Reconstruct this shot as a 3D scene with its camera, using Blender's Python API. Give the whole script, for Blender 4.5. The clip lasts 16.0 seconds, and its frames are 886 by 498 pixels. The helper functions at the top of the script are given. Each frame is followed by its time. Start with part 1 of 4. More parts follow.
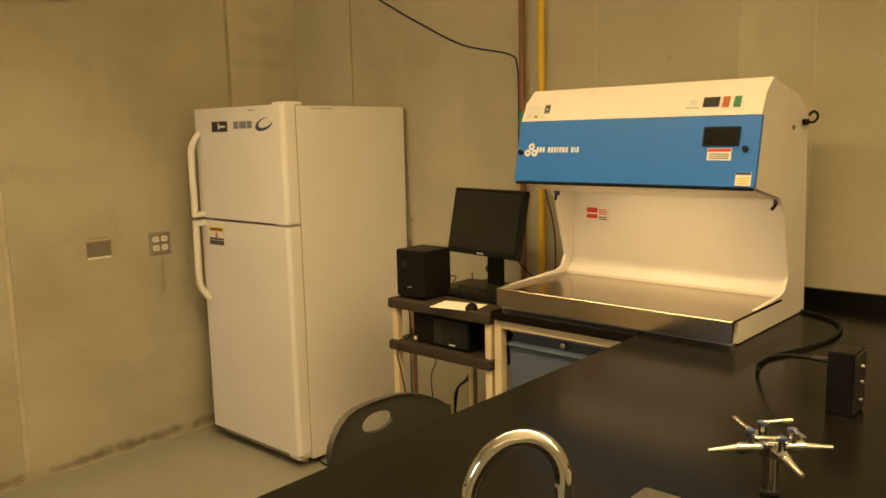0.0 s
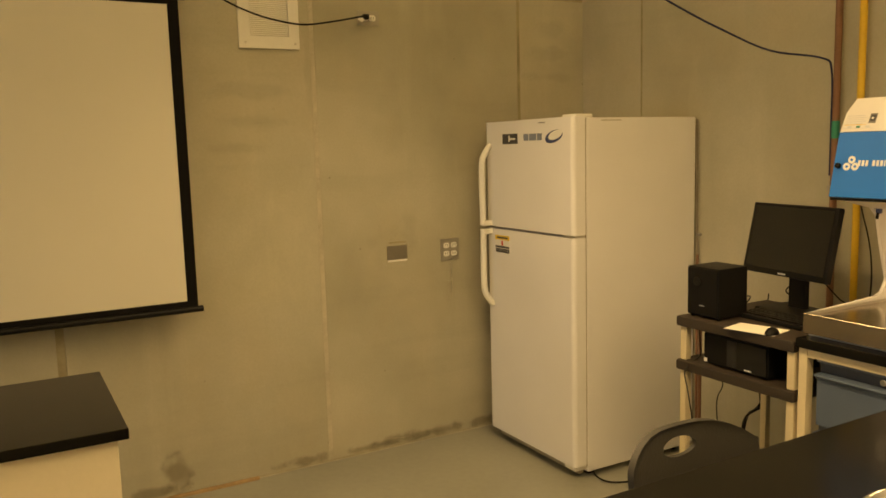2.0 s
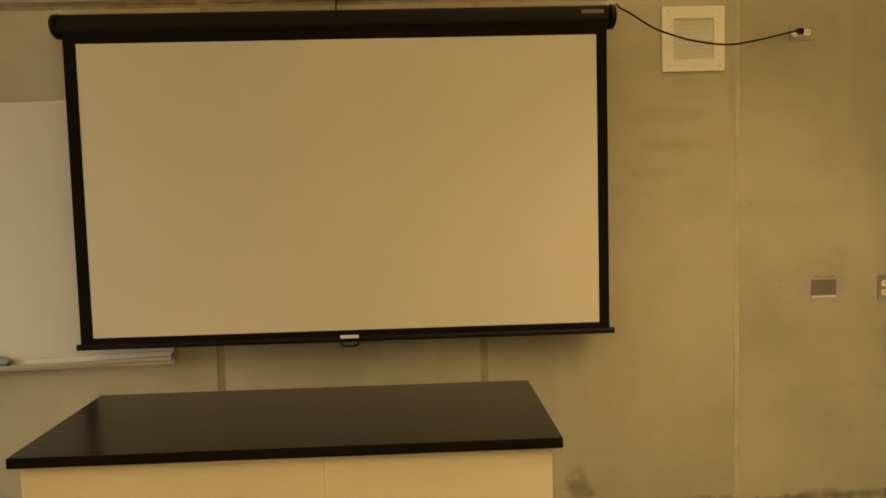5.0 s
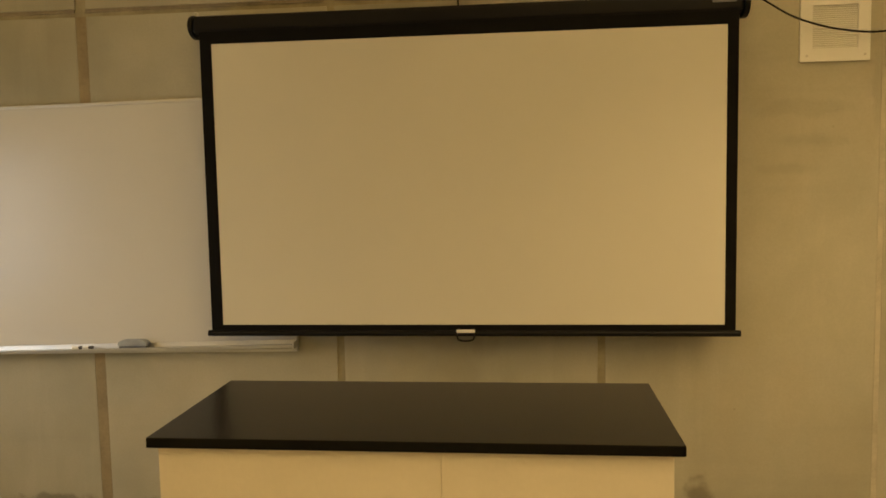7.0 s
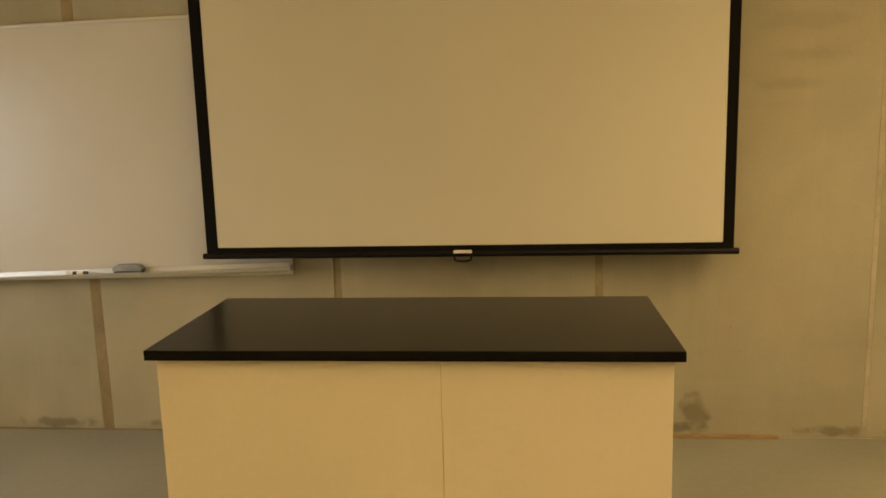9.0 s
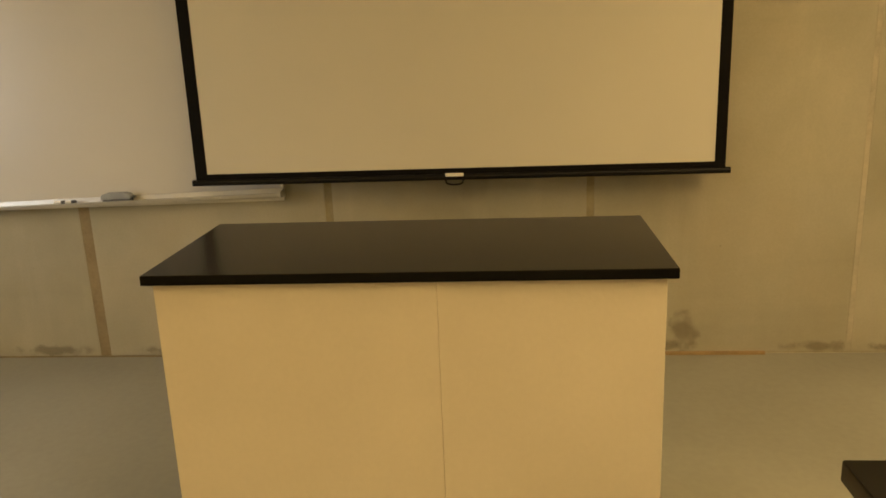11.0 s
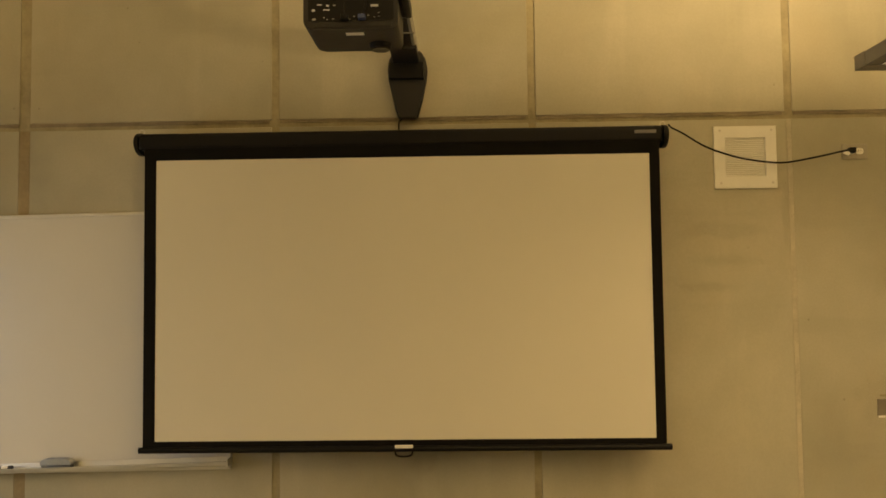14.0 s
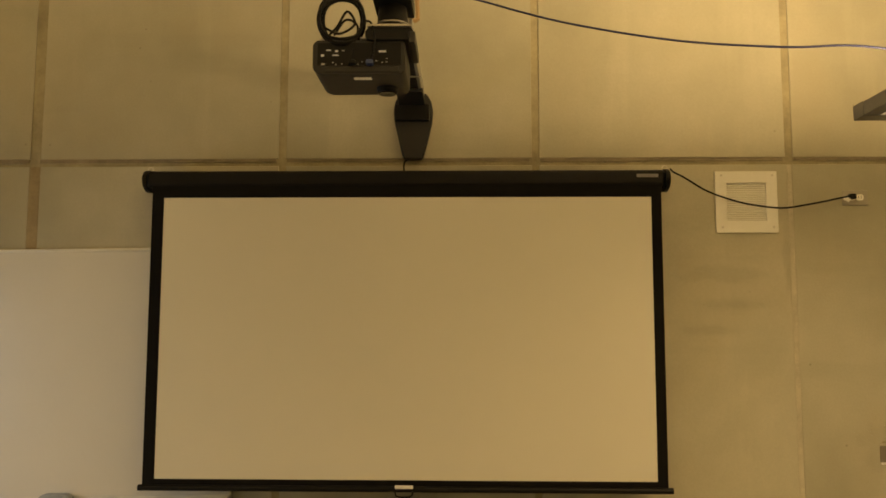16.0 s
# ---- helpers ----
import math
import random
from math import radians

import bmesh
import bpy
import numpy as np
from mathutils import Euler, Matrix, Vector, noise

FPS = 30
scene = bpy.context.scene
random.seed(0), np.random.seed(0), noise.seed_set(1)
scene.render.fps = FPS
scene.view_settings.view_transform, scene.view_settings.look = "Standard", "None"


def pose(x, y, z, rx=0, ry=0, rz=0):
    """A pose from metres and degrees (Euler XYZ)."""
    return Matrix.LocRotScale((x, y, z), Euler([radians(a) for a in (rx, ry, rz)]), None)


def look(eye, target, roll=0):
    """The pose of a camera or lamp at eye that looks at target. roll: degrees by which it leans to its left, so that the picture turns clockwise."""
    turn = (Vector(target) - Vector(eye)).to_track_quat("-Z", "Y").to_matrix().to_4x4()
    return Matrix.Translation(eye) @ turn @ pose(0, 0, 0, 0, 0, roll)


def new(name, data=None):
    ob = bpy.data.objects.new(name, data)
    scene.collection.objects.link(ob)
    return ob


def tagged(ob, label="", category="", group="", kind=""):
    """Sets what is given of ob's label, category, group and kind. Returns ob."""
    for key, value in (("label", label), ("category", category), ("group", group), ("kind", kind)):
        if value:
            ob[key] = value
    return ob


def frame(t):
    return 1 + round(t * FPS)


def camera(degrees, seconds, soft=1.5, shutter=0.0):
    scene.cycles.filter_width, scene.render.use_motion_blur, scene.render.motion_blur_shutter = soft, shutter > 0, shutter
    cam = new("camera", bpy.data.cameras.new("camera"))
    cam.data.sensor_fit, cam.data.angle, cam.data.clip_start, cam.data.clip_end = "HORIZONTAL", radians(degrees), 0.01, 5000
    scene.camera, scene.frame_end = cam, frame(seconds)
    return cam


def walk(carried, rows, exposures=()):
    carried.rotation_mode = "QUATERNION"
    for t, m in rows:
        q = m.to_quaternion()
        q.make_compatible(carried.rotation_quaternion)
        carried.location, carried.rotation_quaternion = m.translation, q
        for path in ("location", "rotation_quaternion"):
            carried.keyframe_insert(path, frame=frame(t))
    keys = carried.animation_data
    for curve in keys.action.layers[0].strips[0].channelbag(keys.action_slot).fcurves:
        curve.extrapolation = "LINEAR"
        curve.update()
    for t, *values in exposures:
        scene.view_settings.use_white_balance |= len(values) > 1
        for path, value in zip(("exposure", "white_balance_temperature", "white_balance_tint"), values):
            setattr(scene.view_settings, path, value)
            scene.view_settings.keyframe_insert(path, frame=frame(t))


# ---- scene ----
cam = camera(58.5, 16.0, soft=1.65)
PATH = [
    (0, (0.177, 0.338, 1.537), (-1.137, 1.817, 1.247), -1.3),
    (0.5, (0.16, 0.323, 1.547), (-1.263, 1.698, 1.26), -1.5),
    (1, (0.151, 0.312, 1.562), (-1.389, 1.557, 1.283), -1.8),
    (1.5, (0.135, 0.29, 1.553), (-1.51, 1.396, 1.286), -1.6),
    (2, (0.119, 0.264, 1.555), (-1.611, 1.236, 1.302), -1.6),
    (2.5, (0.105, 0.238, 1.55), (-1.705, 1.055, 1.315), -1.5),
    (3, (0.101, 0.217, 1.553), (-1.771, 0.886, 1.335), -1.4),
    (3.5, (0.089, 0.197, 1.547), (-1.833, 0.715, 1.349), -1.6),
    (4, (0.077, 0.176, 1.544), (-1.879, 0.549, 1.361), -1.5),
    (4.5, (0.066, 0.146, 1.541), (-1.914, 0.375, 1.372), -1.4),
    (5, (0.063, 0.135, 1.538), (-1.93, 0.21, 1.383), -1.5),
    (5.2, (0.061, 0.128, 1.542), (-1.933, 0.146, 1.387), -1.5),
    (7.3, (0.05, 0.114, 1.554), (-1.931, -0.108, 1.392), -1.3),
    (7.5, (0.049, 0.108, 1.533), (-1.934, -0.108, 1.386), -1.5),
    (8, (0.049, 0.106, 1.536), (-1.932, -0.12, 1.381), -1.4),
    (8.5, (0.047, 0.104, 1.513), (-1.931, -0.12, 1.325), -1.4),
    (9, (0.025, 0.104, 1.481), (-1.937, -0.095, 1.152), -1.6),
    (9.2, (0.02, 0.1, 1.471), (-1.93, -0.081, 1.067), -1.7),
    (11.3, (0.028, 0.087, 1.467), (-1.898, -0.085, 0.956), -2.3),
    (11.5, (0.028, 0.093, 1.483), (-1.915, -0.076, 1.043), -2.6),
    (12, (0.048, 0.098, 1.512), (-1.928, -0.038, 1.236), -2.5),
    (12.5, (0.068, 0.094, 1.538), (-1.924, -0.007, 1.395), -2.0),
    (13, (0.083, 0.099, 1.561), (-1.915, 0.021, 1.516), -1.3),
    (13.5, (0.113, 0.104, 1.567), (-1.886, 0.047, 1.606), -1.1),
    (14, (0.132, 0.105, 1.577), (-1.865, 0.061, 1.683), -0.7),
    (14.5, (0.143, 0.102, 1.6), (-1.853, 0.064, 1.728), -0.4),
    (15, (0.148, 0.109, 1.59), (-1.846, 0.063, 1.74), -0.2),
    (15.5, (0.155, 0.106, 1.59), (-1.837, 0.058, 1.765), -0.0),
    (16, (0.16, 0.103, 1.598), (-1.83, 0.053, 1.792), 0.1),
]
walk(cam, [(t, look(eye, target, roll)) for t, eye, target, roll in PATH],
     [(0, 0.0), (1.5, -0.05), (3, -0.07), (8, -0.07), (12, -0.09), (13.5, -0.11), (16, -0.16)])

# ---- world, lamps, exposure ----
world = bpy.data.worlds.new("world")
scene.world = world
world.use_nodes = True
wn = world.node_tree.nodes
sky = wn.new("ShaderNodeTexSky")
sky.sky_type, sky.sun_disc = "NISHITA", False
sky.sun_elevation, sky.sun_rotation = radians(35), radians(160)
wn["Background"].inputs["Strength"].default_value = 0.10
world.node_tree.links.new(sky.outputs["Color"], wn["Background"].inputs["Color"])
scene.view_settings.exposure = 0.0

WARM = (1.0, 0.670, 0.297)
DAY = (1.0, 0.96, 0.90)


def area(name, eye, target, sx, sy, watts, colour, spread=180):
    data = bpy.data.lights.new(name, "AREA")
    data.shape, data.size, data.size_y = "RECTANGLE", sx, sy
    data.energy, data.color, data.spread = watts, colour, radians(spread)
    ob = new(name, data)
    ob.matrix_world = look(eye, target)
    return ob


# two pendant lines, each with a lamp downwards and one upwards
LAMP_Z = 2.36
PENDANTS = ((-2.62, 3.4, 1.595, 70, 312), (-0.9, 3.4, -1.9, 26, 105))
for x0, x1, y, down, lift in PENDANTS:
    mid = (x0 + x1) / 2
    area("pendant_down", (mid, y, LAMP_Z - 0.035), (mid, y + 0.001, 0), x1 - x0 - 0.1, 0.12, down, WARM, 155)
    area("pendant_up", (mid, y, LAMP_Z + 0.022), (mid, y + 0.001, 9), x1 - x0 - 0.1, 0.12, lift, WARM)
# daylight in the window of the south wall
area("window_daylight", (-2.35, -3.32, 1.33), (-2.35, 0, 0.75), 1.5, 0.95, 10, DAY, 140)
# the strip lamp under the fume hood's canopy
area("hood_lamp", (-1.085, 2.74, 1.322), (-1.085, 2.86, 0.9), 0.6, 0.03, 1.3, WARM)


# ---- materials ----
def mat(name, colour, rough=0.5, metal=0.0, vary=0.12, scale=6.0, grain=60.0, bump=0.02, emit=0.0, coat=0.0, rvary=0.1, spec=0.5):
    m = bpy.data.materials.new(name)
    m.use_nodes = True
    nt = m.node_tree
    b = nt.nodes["Principled BSDF"]
    b.inputs["Roughness"].default_value = rough
    b.inputs["Metallic"].default_value = metal
    b.inputs["Coat Weight"].default_value = coat
    b.inputs["Specular IOR Level"].default_value = spec
    tc = nt.nodes.new("ShaderNodeTexCoord")
    n1 = nt.nodes.new("ShaderNodeTexNoise")
    n1.inputs["Scale"].default_value, n1.inputs["Detail"].default_value = scale, 6
    n2 = nt.nodes.new("ShaderNodeTexNoise")
    n2.inputs["Scale"].default_value, n2.inputs["Detail"].default_value = grain, 3
    for n in (n1, n2):
        nt.links.new(tc.outputs["Object"], n.inputs["Vector"])
    mix = nt.nodes.new("ShaderNodeMath")
    mix.operation = "MULTIPLY_ADD"
    mix.inputs[1].default_value = 0.35
    nt.links.new(n2.outputs["Fac"], mix.inputs[0])
    nt.links.new(n1.outputs["Fac"], mix.inputs[2])
    ramp = nt.nodes.new("ShaderNodeMapRange")
    ramp.inputs["From Min"].default_value, ramp.inputs["From Max"].default_value = 0.4, 0.95
    ramp.inputs["To Min"].default_value, ramp.inputs["To Max"].default_value = 1 - vary, 1 + vary
    nt.links.new(mix.outputs[0], ramp.inputs["Value"])
    col = nt.nodes.new("ShaderNodeMix")
    col.data_type, col.blend_type = "RGBA", "MULTIPLY"
    col.inputs["Factor"].default_value = 1.0
    col.inputs[6].default_value = (*colour, 1)
    nt.links.new(ramp.outputs["Result"], col.inputs[7])
    nt.links.new(col.outputs[2], b.inputs["Base Color"])
    rr = nt.nodes.new("ShaderNodeMapRange")
    rr.inputs["To Min"].default_value = max(rough - rvary, 0.02)
    rr.inputs["To Max"].default_value = min(rough + rvary, 1.0)
    nt.links.new(n1.outputs["Fac"], rr.inputs["Value"])
    nt.links.new(rr.outputs["Result"], b.inputs["Roughness"])
    if bump:
        bp = nt.nodes.new("ShaderNodeBump")
        bp.inputs["Strength"].default_value, bp.inputs["Distance"].default_value = 0.5, bump * 0.05
        nt.links.new(n2.outputs["Fac"], bp.inputs["Height"])
        nt.links.new(bp.outputs["Normal"], b.inputs["Normal"])
    if emit:
        b.inputs["Emission Color"].default_value = (*colour, 1)
        b.inputs["Emission Strength"].default_value = emit
    return m


def concrete(name, light, dark, seed=0.0):
    """Cast concrete: cloudy laitance, damp patches, faint formwork streaks and pin holes."""
    m = bpy.data.materials.new(name)
    m.use_nodes = True
    nt = m.node_tree
    N, L = nt.nodes.new, nt.links.new
    b = nt.nodes["Principled BSDF"]
    tc = N("ShaderNodeTexCoord")
    oi = N("ShaderNodeObjectInfo")
    shift = N("ShaderNodeVectorMath")
    shift.operation = "MULTIPLY_ADD"
    shift.inputs[1].default_value = (7.3, 5.1, 3.7)
    L(oi.outputs["Random"], shift.inputs[0])
    L(tc.outputs["Object"], shift.inputs[2])

    def noise_of(scale, detail, stretch=(1, 1, 1), rough=0.55):
        mp = N("ShaderNodeMapping")
        mp.inputs["Scale"].default_value = stretch
        mp.inputs["Location"].default_value = (seed, seed * 2, seed * 3)
        L(shift.outputs[0], mp.inputs["Vector"])
        n = N("ShaderNodeTexNoise")
        n.inputs["Scale"].default_value, n.inputs["Detail"].default_value = scale, detail
        n.inputs["Roughness"].default_value = rough
        L(mp.outputs["Vector"], n.inputs["Vector"])
        return n.outputs["Fac"]

    def span(v, a, z, lo=0.0, hi=1.0):
        r = N("ShaderNodeMapRange")
        r.inputs["From Min"].default_value, r.inputs["From Max"].default_value = a, z
        r.inputs["To Min"].default_value, r.inputs["To Max"].default_value = lo, hi
        L(v, r.inputs["Value"])
        return r.outputs["Result"]

    def blend(f, a, c, kind="MIX"):
        x = N("ShaderNodeMix")
        x.data_type, x.blend_type = "RGBA", kind
        if hasattr(f, "links"):
            L(f, x.inputs["Factor"])
        else:
            x.inputs["Factor"].default_value = f
        for v, s in ((a, x.inputs[6]), (c, x.inputs[7])):
            if hasattr(v, "links"):
                L(v, s)
            else:
                s.default_value = (*v, 1)
        return x.outputs[2]

    cloud = noise_of(1.1, 7)
    patch = noise_of(3.2, 5, (1, 1, 0.55))
    streak = noise_of(5.0, 4, (1, 1, 0.12))
    band = noise_of(4.0, 4, (0.15, 0.15, 1.4))
    grain = noise_of(95, 3)
    base = blend(span(cloud, 0.32, 0.68), dark, light)
    base = blend(span(patch, 0.52, 0.78, 0, 0.17), base, tuple(c * 0.66 for c in dark))
    warm = noise_of(2.1, 5, (1, 1, 0.8))
    base = blend(span(warm, 0.46, 0.72, 0, 0.30), base, (light[0] * 0.86, light[1] * 0.76, light[2] * 0.62))
    base = blend(span(streak, 0.56, 0.76, 0, 0.22), base, tuple(min(c * 1.25, 1) for c in light))
    base = blend(span(band, 0.58, 0.74, 0, 0.16), base, tuple(c * 0.7 for c in dark))
    base = blend(span(grain, 0.3, 0.75, 0, 0.14), base, tuple(c * 0.72 for c in dark))
    vor = N("ShaderNodeTexVoronoi")
    vor.inputs["Scale"].default_value = 5.5
    L(shift.outputs[0], vor.inputs["Vector"])
    pits = span(vor.outputs["Distance"], 0.012, 0.04, 0.45, 0)
    base = blend(pits, base, tuple(c * 0.35 for c in dark))
    L(base, b.inputs["Base Color"])
    L(span(patch, 0.3, 0.8, 0.88, 0.6), b.inputs["Roughness"])
    hsum = N("ShaderNodeMath")
    hsum.operation = "MULTIPLY_ADD"
    hsum.inputs[1].default_value = 0.3
    L(grain, hsum.inputs[0])
    L(cloud, hsum.inputs[2])
    bp = N("ShaderNodeBump")
    bp.inputs["Strength"].default_value, bp.inputs["Distance"].default_value = 0.35, 0.006
    L(hsum.outputs[0], bp.inputs["Height"])
    L(bp.outputs["Normal"], b.inputs["Normal"])
    return m


M_CONC = concrete("cast_concrete", (0.50, 0.475, 0.37), (0.345, 0.33, 0.245))
M_JOINT = mat("joint_filler", (0.335, 0.30, 0.195), 0.85, vary=0.25, scale=9, bump=0.08)
M_JOINT_BROWN = mat("brown_joint_filler", (0.28, 0.225, 0.13), 0.85, vary=0.25, scale=9, bump=0.08)
M_JOINT_LIGHT = mat("pale_joint_filler", (0.47, 0.435, 0.335), 0.85, vary=0.2, scale=9, bump=0.08)
M_JOINT_OLIVE = mat("olive_joint_filler", (0.30, 0.275, 0.17), 0.85, vary=0.25, scale=9, bump=0.08)
M_JOINT_DARK = mat("dark_joint", (0.25, 0.215, 0.15), 0.9, vary=0.3, scale=9, bump=0.08)


def stain_mat(name, colour, strength, scale=16.0):
    """A soft-edged blotch that thins out towards the rim of its patch."""
    m = bpy.data.materials.new(name)
    m.use_nodes = True
    nt = m.node_tree
    N, L = nt.nodes.new, nt.links.new
    b = nt.nodes["Principled BSDF"]
    b.inputs["Base Color"].default_value = (*colour, 1)
    b.inputs["Roughness"].default_value = 0.85
    tc = N("ShaderNodeTexCoord")
    off = N("ShaderNodeVectorMath")
    off.operation = "SUBTRACT"
    off.inputs[1].default_value = (0.5, 0.5, 0.5)
    L(tc.outputs["Generated"], off.inputs[0])
    flat = N("ShaderNodeVectorMath")
    flat.operation = "MULTIPLY"
    flat.inputs[1].default_value = (0, 2, 2)
    L(off.outputs[0], flat.inputs[0])
    ln = N("ShaderNodeVectorMath")
    ln.operation = "LENGTH"
    L(flat.outputs[0], ln.inputs[0])
    n = N("ShaderNodeTexNoise")
    n.inputs["Scale"].default_value, n.inputs["Detail"].default_value = scale, 6
    L(tc.outputs["Object"], n.inputs["Vector"])
    d = N("ShaderNodeMath")
    d.operation = "SUBTRACT"
    L(n.outputs["Fac"], d.inputs[0])
    half = N("ShaderNodeMath")
    half.operation = "MULTIPLY"
    half.inputs[1].default_value = 0.55
    L(ln.outputs["Value"], half.inputs[0])
    L(half.outputs[0], d.inputs[1])
    r = N("ShaderNodeMapRange")
    r.interpolation_type = "SMOOTHSTEP"
    r.inputs["From Min"].default_value, r.inputs["From Max"].default_value = -0.02, 0.38
    r.inputs["To Min"].default_value, r.inputs["To Max"].default_value = 0, strength
    L(d.outputs[0], r.inputs["Value"])
    L(r.outputs["Result"], b.inputs["Alpha"])
    return m


M_STAIN = stain_mat("damp_stain", (0.21, 0.18, 0.105), 0.36)
M_PALE_STAIN = stain_mat("lime_streak", (0.58, 0.56, 0.48), 0.3, 10)
M_DUSKY = stain_mat("dusky_patch", (0.26, 0.245, 0.18), 0.085, 9)
M_FLOOR = mat("floor_coating", (0.285, 0.285, 0.24), 0.34, vary=0.14, scale=1.4, grain=30, bump=0.01, rvary=0.12)
M_CEIL = mat("ceiling_concrete", (0.42, 0.41, 0.36), 0.9, vary=0.06)
M_PLASTER = mat("plain_wall", (0.55, 0.54, 0.48), 0.9, vary=0.08)
M_WHITE_ENAMEL = mat("white_enamel", (0.78, 0.77, 0.775), 0.33, vary=0.03, scale=3, grain=220, bump=0.015, rvary=0.06)
M_WHITE_PLASTIC = mat("white_plastic", (0.78, 0.77, 0.72), 0.4, vary=0.04)
M_WHITE_POWDER = mat("white_powder_coat", (0.70, 0.68, 0.65), 0.42, vary=0.04, grain=160)
M_BLUE_PANEL = mat("blue_panel", (0.013, 0.165, 0.644), 0.45, vary=0.05, scale=2)
M_RESIN = mat("black_epoxy_resin", (0.0075, 0.007, 0.006), 0.20, vary=0.25, scale=2.2, grain=120, bump=0.003, rvary=0.04, spec=0.085)
M_STEEL = mat("brushed_steel", (0.62, 0.60, 0.56), 0.34, 1.0, vary=0.08, scale=4, grain=90)
M_TRAY = mat("polished_steel", (0.44, 0.38, 0.30), 0.2, 1.0, vary=0.03, scale=2, grain=90, bump=0, rvary=0.02)
M_CHROME = mat("chrome", (0.66, 0.66, 0.65), 0.09, 1.0, vary=0.03, bump=0, rvary=0.04)
M_CREAM = mat("cream_laminate", (0.70, 0.63, 0.49), 0.5, vary=0.05, scale=2.5)
M_CREAM_POST = mat("cream_post", (0.64, 0.56, 0.38), 0.5, vary=0.08)
M_BROWN = mat("brown_plastic", (0.030, 0.022, 0.016), 0.6, vary=0.2, grain=140, bump=0.05)
M_BLACK = mat("black_plastic", (0.007, 0.0068, 0.0065), 0.45, vary=0.2, grain=150, bump=0.02, spec=0.16)
M_PROJ = mat("projector_plastic", (0.020, 0.0195, 0.0185), 0.5, vary=0.2, spec=0.3)
M_BLACK_FELT = mat("black_border", (0.008, 0.0075, 0.007), 0.9, vary=0.15, spec=0.1)
M_BLACK_GLOSS = mat("dark_glass", (0.010, 0.010, 0.010), 0.14, vary=0.1, bump=0, rvary=0.05)
M_GREY = mat("grey_plastic", (0.16, 0.155, 0.145), 0.5, vary=0.15)
M_GREY_METAL = mat("grey_metal", (0.34, 0.33, 0.30), 0.45, 0.6, vary=0.12)
M_PEDESTAL = mat("painted_pedestal", (0.062, 0.058, 0.05), 0.55, vary=0.15, spec=0.25)
M_CHAIR = mat("charcoal_polypropylene", (0.036, 0.034, 0.031), 0.5, vary=0.15, grain=200, bump=0.04, spec=0.4)
M_BLUE_STEEL = mat("blue_steel", (0.085, 0.115, 0.18), 0.42, vary=0.08, grain=140)
M_BLUE_DARK = mat("dark_blue_steel", (0.045, 0.055, 0.085), 0.45, vary=0.1)
M_SCREEN = mat("matte_screen", (0.645, 0.62, 0.525), 0.85, vary=0.02, scale=1.2, grain=300)
M_BOARD = mat("whiteboard_gloss", (0.63, 0.625, 0.60), 0.25, vary=0.02, scale=2, bump=0, rvary=0.015)
M_ALU = mat("anodised_aluminium", (0.66, 0.66, 0.64), 0.38, 0.85, vary=0.06)
M_YELLOW = mat("yellow_pipe_paint", (0.72, 0.47, 0.03), 0.45, vary=0.12)
M_RUST = mat("brown_pipe_paint", (0.20, 0.10, 0.055), 0.6, vary=0.25)
M_CONDUIT = mat("tan_conduit", (0.34, 0.22, 0.10), 0.5, vary=0.15)
M_GREEN = mat("green_tape", (0.02, 0.22, 0.14), 0.5)
M_BLUE_CABLE = mat("blue_cable", (0.025, 0.03, 0.085), 0.6, spec=0.2)
M_RED = mat("red_print", (0.62, 0.04, 0.03), 0.5)
M_ORANGE = mat("orange_switch", (0.36, 0.10, 0.03), 0.4)
M_GREEN_SW = mat("green_switch", (0.015, 0.17, 0.07), 0.4)
M_LABEL = mat("label_paper", (0.80, 0.79, 0.75), 0.6, vary=0.04)
M_LABEL_YELLOW = mat("label_yellow", (0.80, 0.56, 0.03), 0.55)
M_INK = mat("dark_ink", (0.05, 0.05, 0.055), 0.6)
M_INK_BLUE = mat("blue_ink", (0.04, 0.06, 0.16), 0.5)
M_MARK = mat("slate_blue_ink", (0.20, 0.23, 0.30), 0.5)
M_SILVER_INK = mat("silver_ink", (0.55, 0.57, 0.60), 0.35)
M_PLATE = mat("steel_plate", (0.36, 0.34, 0.29), 0.42, 0.55, vary=0.12)
M_PLATE_DARK = mat("blank_plate", (0.22, 0.20, 0.16), 0.5, 0.4, vary=0.12)
M_ERASER = mat("grey_felt", (0.30, 0.33, 0.37), 0.9, vary=0.2)
M_ERASER_FELT = mat("dark_felt", (0.14, 0.15, 0.17), 0.95, vary=0.25, grain=200, bump=0.06)
M_GASKET = mat("beige_gasket", (0.33, 0.29, 0.22), 0.7, vary=0.1)
M_WOOD = mat("raw_wood", (0.36, 0.25, 0.12), 0.7, vary=0.25, scale=20)
M_DIFFUSER = mat("lamp_diffuser", (1.0, 0.72, 0.36), 0.6, emit=4.0, vary=0.0, bump=0)
M_FIXTURE = mat("lamp_housing", (0.20, 0.19, 0.17), 0.5, 0.3)
M_VENT_BACK = mat("vent_backing", (0.60, 0.58, 0.50), 0.6)
M_PAPER = mat("paper", (0.82, 0.79, 0.70), 0.7, vary=0.04)
M_GLASS = bpy.data.materials.new("window_glass")
M_GLASS.use_nodes = True
gb = M_GLASS.node_tree.nodes["Principled BSDF"]
gb.inputs["Transmission Weight"].default_value, gb.inputs["Roughness"].default_value = 1.0, 0.02


# ---- mesh helpers ----
AT = {}


